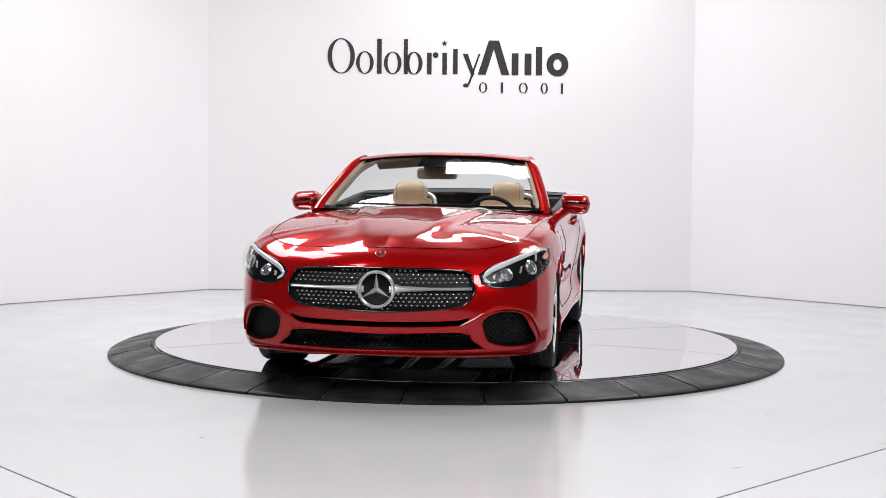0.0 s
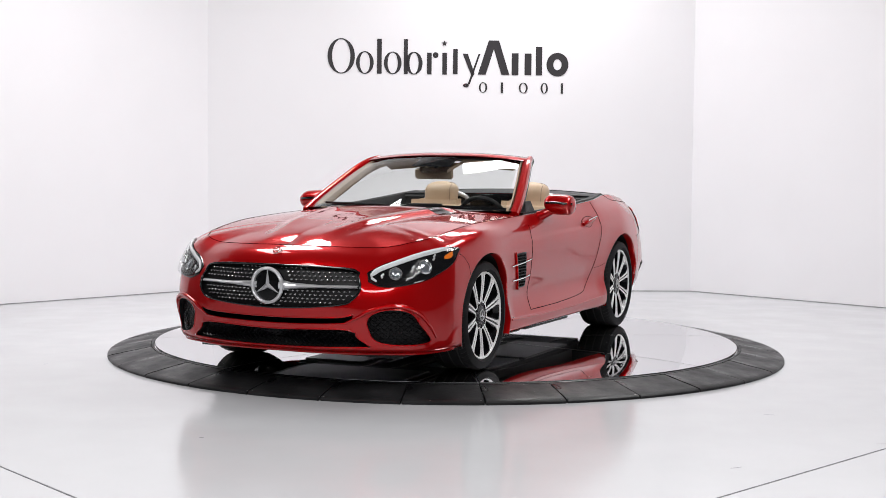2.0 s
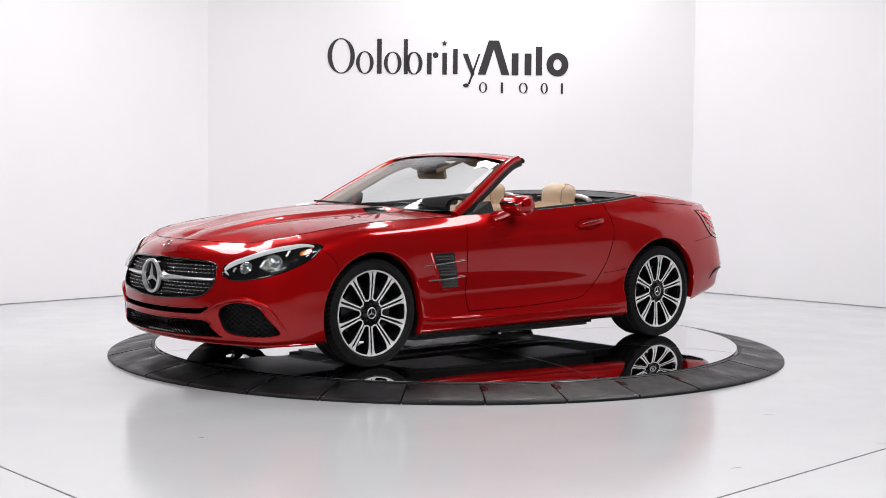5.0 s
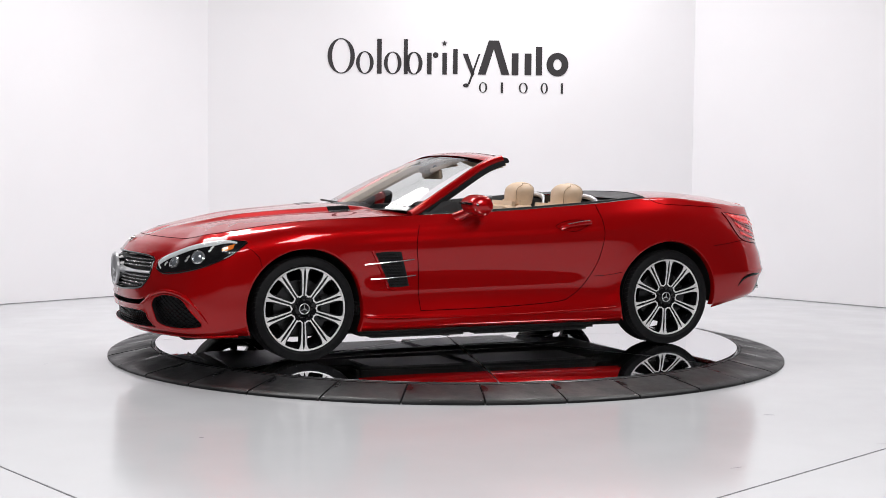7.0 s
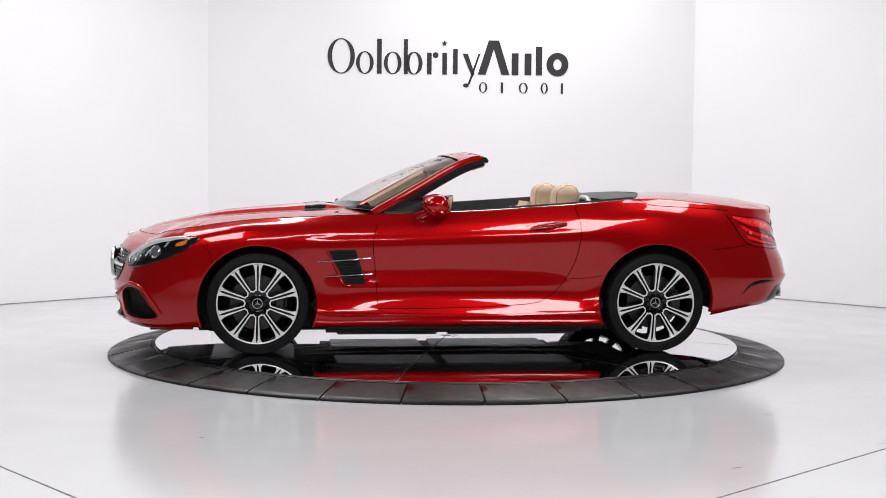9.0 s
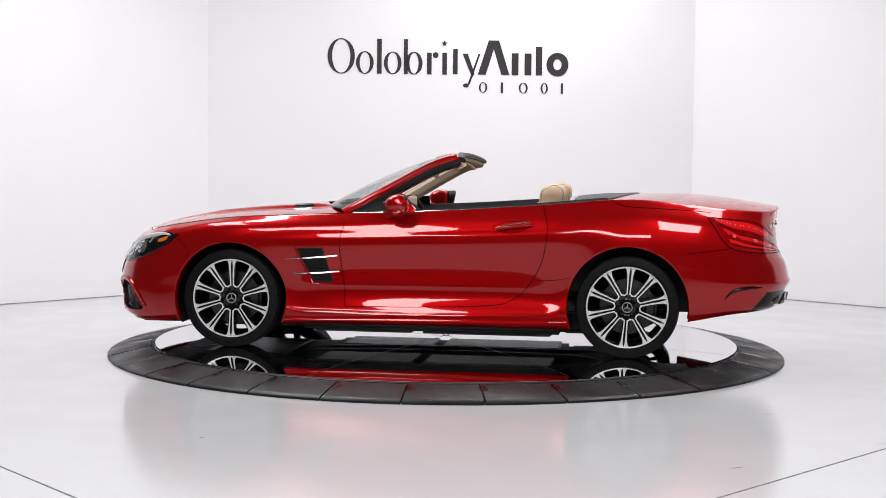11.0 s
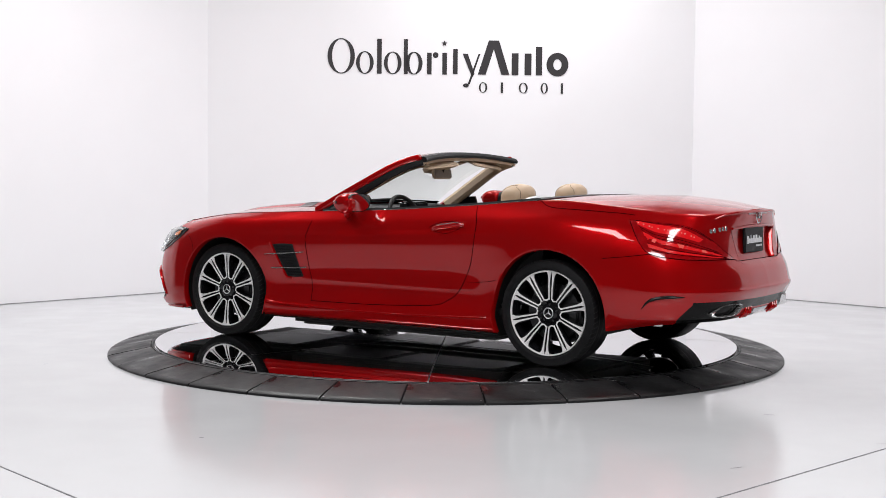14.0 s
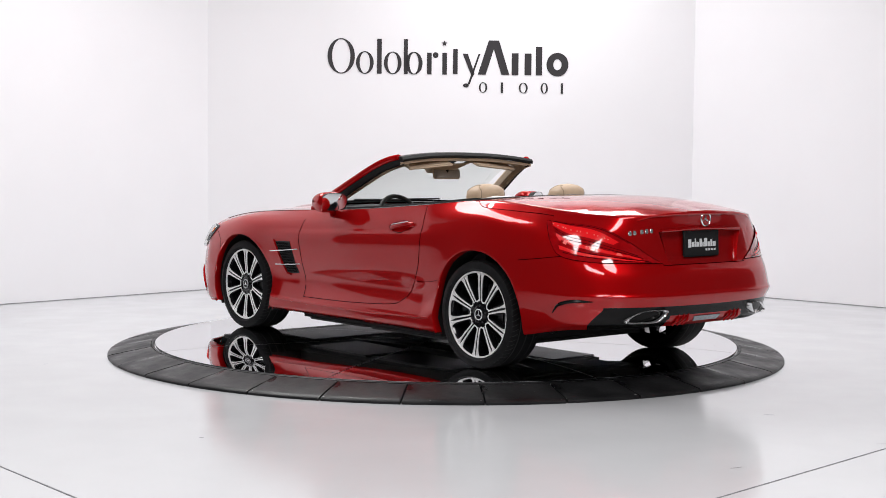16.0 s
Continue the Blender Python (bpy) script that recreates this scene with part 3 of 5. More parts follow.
def build_car():
    from mathutils.bvhtree import BVHTree
    car = new("convertible_car")
    tagged(car, "glossy red open-top two-seat convertible with black and silver alloy wheels", "car")
    V, F, NM, G, iw, idk = build_shell()
    # one mesh for smooth normals over all panels
    bm = bmesh.new()
    bv = [bm.verts.new(p) for p in V]
    keep = []
    for f, n in zip(F, NM):
        try:
            bm.faces.new([bv[k] for k in f])
            keep.append(n)
        except ValueError:
            pass
    lay = bm.faces.layers.int.new("panel")
    order = sorted(set(keep))
    bm.faces.ensure_lookup_table()
    for f, n in zip(bm.faces, keep):
        f[lay] = order.index(n)
    bmesh.ops.remove_doubles(bm, verts=bm.verts, dist=0.0006)
    bmesh.ops.delete(bm, geom=[f for f in bm.faces if f.calc_area() < 1e-9], context="FACES")
    bmesh.ops.recalc_face_normals(bm, faces=bm.faces)
    up = sum(f.normal.z for f in bm.faces if f.calc_center_median().z > 0.9)
    if up < 0:
        bmesh.ops.reverse_faces(bm, faces=bm.faces)
    bm.normal_update()
    bm.verts.index_update()
    tree = BVHTree.FromBMesh(bm)
    # open the wheel arches and the air intakes, with clean edges
    void = {k for k, n in enumerate(order) if n.startswith(("hole", "arch"))}
    for v in bm.verts:
        kinds = {f[lay] for f in v.link_faces}
        cut = kinds & void
        if cut and kinds - void:
            n = order[min(cut)]
            if n.startswith("arch"):
                ax, az, r = ARCH[int(n[4:])]
                k = r / math.hypot(v.co.x - ax, v.co.z - az)
                v.co.x, v.co.z = ax + (v.co.x - ax) * k, az + (v.co.z - az) * k
            else:
                poly = (FRONT_HOLES + [REC_EDGE])[int(n[4:])]
                sg = 1 if v.co.y > 0 else -1
                q = poly[int(np.argmin(np.hypot(poly[:, 0] - v.co.y * sg, poly[:, 1] - v.co.z)))]
                v.co.y, v.co.z = sg * q[0], q[1]
    bmesh.ops.delete(bm, geom=[f for f in bm.faces if f[lay] in void], context="FACES")
    # straight slanting front edge of the black diffuser
    kd, kb = order.index("diffuser"), order.index("rear_bumper")
    for v in bm.verts:
        kinds = {f[lay] for f in v.link_faces}
        if kd in kinds and kb in kinds and abs(v.co.y) > .55 and v.co.z < .425:
            side = 1 if v.co.y > 0 else -1
            spot = tree.ray_cast(Vector((2.04 + (v.co.z - .30) * .9, side * 2, v.co.z)), Vector((0, -side, 0)))[0]
            if spot is not None and (spot - v.co).length < .04:
                v.co = spot
    N = {v.index: v.normal.copy() for v in bm.verts}
    P = {v.index: v.co.copy() for v in bm.verts}
    panels = {}
    for k, n in enumerate(order):
        if k in void:
            continue
        fs = [[v.index for v in f.verts] for f in bm.faces if f[lay] == k]
        used = sorted({i for f in fs for i in f})
        idx = {i: j for j, i in enumerate(used)}
        me = bpy.data.meshes.new(n)
        me.from_pydata([P[i] for i in used], [], [[idx[i] for i in f] for f in fs])
        me.polygons.foreach_set("use_smooth", [True] * len(me.polygons))
        me.normals_split_custom_set_from_vertices([N[i] for i in used])
        me.materials.append(M_DIFFUSER if n == "diffuser" else M_PAINT)
        name = n[:-2] if n[-2:] in ("_l", "_r") else n
        ob = new(name, me)
        ob.parent = car
        panels[n] = ob
    bm.free()

    def near(p, off=0.0):
        loc, nrm, _, _ = tree.find_nearest(Vector(p))
        return loc + nrm * off, nrm

    def from_front(y, z, off=0.0, x0=-3.2):
        loc, nrm, _, _ = tree.ray_cast(Vector((x0, y, z)), Vector((1, 0, 0)))
        if loc is None:
            loc, nrm = near((-2.2, y, z))
        return loc + nrm * off

    def from_side(x, z, s, off=0.0):
        loc, nrm, _, _ = tree.ray_cast(Vector((x, s * 2, z)), Vector((0, -s, 0)))
        if loc is None:
            loc, nrm = near((x, s * 0.9, z))
        return loc + nrm * off

    def patch(top, bot, n, m, off, thick=0.006, lift=0.0):
        """A curved plate that lies on the body between two edges; lift raises its lower edge."""
        A, B = curve(top, n), curve(bot, n)
        bm = bmesh.new()
        rows = []
        for i in range(n):
            rows.append([near(A[i] + (B[i] - A[i]) * j / (m - 1), off + lift * math.sin(math.pi * .5 * j / (m - 1)))[0] for j in range(m)])
        vs = sheet(bm, rows)
        rim = [vs[i][0] for i in range(n)] + [vs[-1][j] for j in range(1, m)] + [vs[i][-1] for i in range(n - 2, -1, -1)] + [vs[0][j] for j in range(m - 2, 0, -1)]
        low = [bm.verts.new(near(v.co, off - thick)[0]) for v in rim]
        for i in range(len(rim)):
            j = (i + 1) % len(rim)
            try:
                bm.faces.new((rim[i], rim[j], low[j], low[i]))
            except ValueError:
                pass
        bmesh.ops.remove_doubles(bm, verts=bm.verts, dist=1e-5)
        return bm

    def seam(pts, w=0.0035):
        bm = bmesh.new()
        tube(bm, pts, w, 6)
        return bm

    ns = dict(car=car, near=near, from_front=from_front, from_side=from_side, patch=patch, seam=seam, G=G, iw=iw, idk=idk, panels=panels)
    car_arches(ns)
    car_front(ns)
    car_rear(ns)
    car_sides(ns)
    car_screen(ns)
    car_cabin(ns)
    car_wheels(ns)
    car.matrix_world = Matrix.Identity(4)
    return car


def car_arches(ns):
    car, from_side = ns["car"], ns["from_side"]
    for s in (-1, 1):
        for ax, az, r in ARCH:
            lo = -22 if ax < 0 else -10
            bm = bmesh.new()
            rows = []
            for i in range(33):
                a = radians(lo + (202 - lo) * i / 32)
                x, z = ax + r * math.cos(a), az + r * math.sin(a)
                y = from_side(x + 0.012 * math.cos(a), min(max(z + 0.012 * math.sin(a), 0.22), 2), s).y
                k = lambda q, dy: (ax + (r - q) * math.cos(a), y - s * dy, max(az + (r - q) * math.sin(a), 0.185))
                rows.append([k(-0.006, -0.001), k(0.002, 0.0), k(0.006, 0.006), k(0.006, 0.045)])
            sheet(bm, rows)
            part("arch_lip", bm, M_PAINT, car)
            bm = bmesh.new()
            rows = []
            for i in range(25):
                first, last = (-28, 208) if ax < 0 else (-7, 206)
                a = radians(first + (last - first) * i / 24)
                rows.append([(ax + q * math.cos(a), s * y, max(az + q * math.sin(a), 0.17)) for q, y in ((r + 0.004, .87), (r + 0.012, .80), (r + 0.012, .52), (0.0, .52))])
            sheet(bm, rows)
            part("arch_liner", bm, M_UNDER, car, "matt black wheel arch liner")
    bm = bmesh.new()
    box(bm, -2.0, -1.69, -.66, .66, 0.150, 0.60, 0.02)
    box(bm, -0.88, 0.88, -.68, .68, 0.126, 0.30, 0.03)
    box(bm, -1.7, 1.25, -.50, .50, 0.125, 0.52, 0.02)
    box(bm, 1.2, 1.75, -.50, .50, 0.28, 0.52, 0.02)
    box(bm, 0.86, 1.32, -.60, .60, 0.130, 0.30, 0.03)
    box(bm, 1.69, 2.10, -.62, .62, 0.345, 0.60, 0.02)
    under = part("underbody", bm, M_UNDER, car, "dark underbody and chassis")
    for x0, x1, y0, y1 in ((-1.62, -1.05, -.42, .42), (-.78, -.12, -.65, -.22), (-.78, -.12, .22, .65), (-.05, .80, -.66, -.25), (-.05, .80, .25, .66)):
        part("under_panel", box(bmesh.new(), x0, x1, y0, y1, .112, .128, .006), M_PANEL, under, "grey underbody panel")
    for s in (-1, 1):
        pts = curve([(-1.0, s * .10, .15), (-.4, s * .12, .128), (.7, s * .12, .128), (1.1, s * .22, .150), (1.6, s * .38, .31), (1.98, s * .46, .40)], 40)
        part("exhaust_pipe", tube(bmesh.new(), [tuple(p) for p in pts], .028, 10), M_STEEL, under, "steel exhaust pipe")


# ---- the car: front ----
def ring_star(name, parent, centre, rx, frame_mat, R, tilt=(0, 0, 0), depth=0.012, facing="-x"):
    """A round emblem: a ring with three arms."""
    M = Matrix.Translation(centre) @ Euler([radians(a) for a in tilt]).to_matrix().to_4x4()
    bm = bmesh.new()
    lathe(bm, [(R, 0), (R, -depth * .6), (R - .09 * R, -depth), (R - .16 * R, -depth * .7), (R - .16 * R, 0)], 40, "x", M)
    for k in range(3):
        a = radians(90 + 120 * k)
        c, s = math.cos(a), math.sin(a)
        pts = [(0.87 * R, 0.0), (0.15 * R, 0.12 * R), (0.0, 0.12 * R), (0.0, -0.12 * R), (0.15 * R, -0.12 * R)]
        base = [bm.verts.new(M @ Vector((-depth * .2, p * c - q * s, p * s + q * c))) for p, q in pts]
        tip = bm.verts.new(M @ Vector((-depth * 1.0, 0.08 * R * c, 0.08 * R * s)))
        for i in range(5):
            bm.faces.new((base[i], base[(i + 1) % 5], tip))
    return part(name, bm, frame_mat, parent)


def car_front(ns):
    car, near, from_front, patch, seam = (ns[k] for k in ("car", "near", "from_front", "patch", "seam"))
    # grille: dark recessed mesh, bright pins, a bar and the round emblem
    g = arc_poly([(y, z, 0) for y, z in GRILLE], 90)[:, :2]
    bm = bmesh.new()
    rows = []
    for k in np.linspace(1.06, 0.02, 12):
        rows.append([Vector(from_front(*(np.array((0, .548)) + (p - (0, .548)) * k), 0)) + Vector((0.032, 0, 0)) for p in g])
    sheet(bm, rows, close_v=True)
    grille = part("grille", bm, M_PLASTIC, car, "dark grille with rows of bright pins")
    bm = bmesh.new()
    tube(bm, [from_front(y, z, 0.001) for y, z in g], 0.0055, 8, True)
    part("grille_frame", bm, M_GLOSS, grille)
    pin = bmesh.new()
    box(pin, -.010, .012, -.0068, .0068, -.0036, .0036, 0.003)
    pin_me = finish(pin, M_CHROME)
    pin_me.name = "pin"
    gs = [(y * 0.955, .548 + (z - .548) * 0.90) for y, z in g]
    row = 0
    for z in np.arange(.445, .66, .0205):
        off = 0.0145 if row % 2 else 0.0
        row += 1
        for y in np.arange(-.522 + off, .52, .029):
            if inside(gs, np.array([y]), np.array([z]))[0] and math.hypot(y, z - .552) > 0.108 and abs(z - .553) > 0.017:
                o = new("pin", pin_me)
                o.parent = grille
                p = from_front(y, z)
                o.location = (p.x + 0.022, y, z)
    for s in (-1, 1):
        bm = bmesh.new()
        rows = []
        for i in range(15):
            y = 0.07 + (0.505 - 0.07) * i / 14
            h = 0.020 - 0.011 * min(1, (i / 7)) + (0.008 if i < 2 else 0)
            x = from_front(y, .553).x + 0.004
            x -= 0.012 * max(0, 1 - i / 3)
            rows.append([(x + 0.02, s * y, .553 - h), (x, s * y, .553 - h * .6), (x - .006, s * y, .553), (x, s * y, .553 + h * .6), (x + 0.02, s * y, .553 + h)])
        sheet(bm, rows)
        part("grille_bar", bm, M_SATIN, grille, "satin silver grille bar")
    cx = from_front(0, .552).x
    bm = bmesh.new()
    lathe(bm, [(0.0, -.004), (.085, -.002), (.094, .03)], 40, "x", Matrix.Translation((cx + .0, 0, .552)))
    badge = part("emblem", bm, M_GLOSS, grille, "large round emblem with a silver ring and three arms")
    ring_star("emblem_ring", badge, (cx - 0.002, 0, .552), 0, M_SATIN, 0.103, depth=.022)
    p, n = near((-2.17, 0, .739))
    ring_star("hood_badge", car, p + n * 0.003, 0, M_CHROME, 0.028, (0, 52, 0), 0.006)
    # dark throats behind the openings
    for name, poly, c, lab in (("air_duct", DUCT, (0, .362), "narrow black air slot"), ("lower_intake", LOWER, (0, .265), "black honeycomb lower air intake")):
        q = arc_poly([(y, z, 0) for y, z in poly], 80)[:, :2]
        bm = bmesh.new()
        rows = [[Vector(from_front(y, z, 0.002)) for y, z in q]]
        for k, dx in ((0.985, .02), (0.96, .05), (.5, .06), (.02, .06)):
            rows.append([Vector((from_front(y, z).x + dx, c[0] + (y - c[0]) * k, c[1] + (z - c[1]) * k)) for y, z in q])
        sheet(bm, rows, close_v=True)
        hole = part(name, bm, M_PLASTIC, car, lab)
        bm = bmesh.new()
        tube(bm, [from_front(y, z, -0.001) for y, z in q], 0.004, 8, True)
        part("intake_lip", bm, M_PAINT, hole)
        if name == "lower_intake":
            mesh_net(hole, q, lambda y, z: Vector((from_front(y, z).x + .03, y, z)))
    for s in (-1, 1):
        q = arc_poly([(s * y, z, 0) for y, z in VENT], 60)[:, :2]
        c = (s * .73, .335)
        bm = bmesh.new()
        rows = [[Vector(from_front(y, z, 0.002)) for y, z in q]]
        inward = Vector((.8, -s * .5, 0))
        for k, dx in ((1.0, .03), (0.97, .055), (.5, .06), (.02, .06)):
            rows.append([Vector(from_front(c[0] + (y - c[0]) * k, c[1] + (z - c[1]) * k)) + inward * dx for y, z in q])
        sheet(bm, rows, close_v=True)
        hole = part("side_intake", bm, M_PLASTIC, car, "black honeycomb corner air intake")
        bm = bmesh.new()
        tube(bm, [from_front(y, z, -0.001) for y, z in q], 0.004, 8, True)
        part("intake_lip", bm, M_PAINT, hole)
        mesh_net(hole, q, lambda y, z: Vector(from_front(y, z)) + inward * .03)
        # sharp red blade over the corner intake
        bm = bmesh.new()
        blade = curve([from_front(s * y, z, 0.004) for y, z in ((.45, .36), (.52, .395), (.58, .43), (.69, .455), (.785, .425), (.83, .35), (.85, .27))], 40)
        tube(bm, [tuple(p) for p in blade], [.004 + .009 * math.sin(math.pi * k / 39) for k in range(40)], 8)
        part("bumper_blade", bm, M_PAINT, car)
    # splitter lip
    bm = bmesh.new()
    G = ns["G"]
    sel = [i for i in range(0, NS) if G[i, 0, 0] < -1.70]
    pts = [(G[i, 1, 0], -G[i, 1, 1], G[i, 1, 2] - .004) for i in sel[::-4]] + [(G[i, 1, 0], G[i, 1, 1], G[i, 1, 2] - .004) for i in sel[::4]]
    tube(bm, pts, 0.009, 8)
    part("front_lip", bm, M_PAINT, car)
    # hood seam
    sh = G[:, -1]
    pts = [(sh[i, 0], -sh[i, 1], sh[i, 2] + .001) for i in range(ns["iw"], 0, -3)] + [(sh[i, 0], sh[i, 1], sh[i, 2] + .001) for i in range(0, ns["iw"], 3)]
    part("hood_gap", seam([near(p, 0.0003)[0] for p in pts], .0019), M_GAP, car)
    # louvres on the hood
    for s in (-1, 1):
        bm = patch([(-1.00, s * .50, .95), (-.99, s * .40, .95), (-.96, s * .28, .95)], [(-.86, s * .52, .95), (-.85, s * .42, .95), (-.83, s * .30, .95)], 10, 5, 0.0012, .01)
        lv = part("hood_louvre", bm, M_GLOSS, car, "dark hood vent with chrome fins")
        for k in range(2):
            y = s * (.36 + .08 * k)
            bm = bmesh.new()
            tube(bm, [near((x, y + s * .02 * (x + 1) / .15, .95), 0.001)[0] for x in (-.985, -.95, -.91, -.87)], .0035, 6)
            part("fin", bm, M_CHROME, lv)
    for s in (-1, 1):
        headlight(ns, s)


def mesh_net(parent, outline, place):
    """Wavy honeycomb wires across an opening."""
    y0, y1 = outline[:, 0].min(), outline[:, 0].max()
    z0, z1 = outline[:, 1].min(), outline[:, 1].max()
    bm = bmesh.new()
    k = 0
    z = z0 + .008
    while z < z1:
        run = []
        n = max(8, int((y1 - y0) / 0.0075))
        for i in range(n + 1):
            y = y0 + (y1 - y0) * i / n
            zz = z + (0.0042 if ((i // 2) + k) % 2 else -0.0042)
            if inside(outline, np.array([y]), np.array([zz]))[0]:
                run.append(place(y, zz))
            else:
                if len(run) > 2:
                    tube(bm, run, .0022, 4)
                run = []
        if len(run) > 2:
            tube(bm, run, .0022, 4)
        z += 0.0145
        k += 1
    part("wire_mesh", bm, M_GLOSS, parent)


def headlight(ns, s):
    car, near, patch = ns["car"], ns["near"], ns["patch"]
    top = [(-2.11, s * .540, .632), (-2.05, s * .61, .680), (-1.98, s * .70, .715), (-1.85, s * .79, .748), (-1.74, s * .84, .757), (-1.655, s * .87, .752)]
    bot = [(-2.125, s * .555, .582), (-2.09, s * .625, .553), (-2.01, s * .72, .560), (-1.90, s * .81, .600), (-1.76, s * .86, .665), (-1.65, s * .87, .745)]
    A, B = curve(top, 40), curve(bot, 40)
    lamp = part("headlight", patch(top, bot, 40, 16, 0.003, .012), M_BOWL, car, "dark headlight with a bright daylight guide")
    mix = lambda u, v: Vector(A[int(u * 39)] + (B[int(u * 39)] - A[int(u * 39)]) * v)
    # light guide along the front and the upper edge
    bm = bmesh.new()
    g = [mix(.10, .80), mix(.05, .55), mix(.06, .30), mix(.14, .16), mix(.3, .13), mix(.5, .12), mix(.7, .12), mix(.84, .15), mix(.9, .3)]
    tube(bm, [near(p, .006)[0] for p in curve([tuple(p) for p in g], 36)], [0.005 + 0.0105 * min(1, i / 5, (36 - i) / 9) for i in range(36)], 8, flat=.6)
    part("light_guide", bm, M_DRL, lamp, "white daylight light guide")
    for u, v, r in ((.27, .55, .030), (.52, .58, .034)):
        p, n = near(mix(u, v), .004)
        M = Matrix.Translation(p) @ n.to_track_quat("X", "Z").to_matrix().to_4x4()
        bm = bmesh.new()
        lathe(bm, [(r * 1.25, -.002), (r * 1.25, .006), (r, .010), (r * .95, .002)], 28, "x", M)
        bz = part("lamp_bezel", bm, M_CHROME, lamp)
        bm = bmesh.new()
        lathe(bm, [(0.0001, .011), (r * .5, .0095), (r * .8, .006), (r * .97, .001)], 28, "x", M)
        part("projector_lens", bm, M_LENS, lamp)
    for u, v, d in ((.40, .62, .05), (.14, .62, .02), (.64, .45, .03)):
        bm = bmesh.new()
        tube(bm, [near(mix(u + k * d / 3, v - .06 * k), .005)[0] for k in range(4)], .006, 6)
        part("reflector_strip", bm, M_SATIN, lamp)
    P = lambda u, v: tuple(mix(u, v))
    part("side_marker", patch([P(.76, .48), P(.81, .42), P(.88, .38)], [P(.75, .60), P(.80, .66), P(.86, .68)], 10, 5, .007, .004), M_AMBER, lamp, "amber side reflector")
    part("lamp_cover", patch(top, bot, 30, 12, 0.012, .003, .014), M_LAMP_GLASS, lamp, "clear lens cover").visible_shadow = False
    bm = bmesh.new()
    loop = [near(p, .003)[0] for p in A] + [near(p, .003)[0] for p in B[::-1]]
    tube(bm, loop, .0045, 6, True)
    part("lamp_seal", bm, M_GLOSS, lamp)


# ---- the car: rear ----
def from_back(ns, y, z, off=0.0):
    p, n = ns["near"]((2.33 - .12 * y * y, y, z))
    return p + n * off


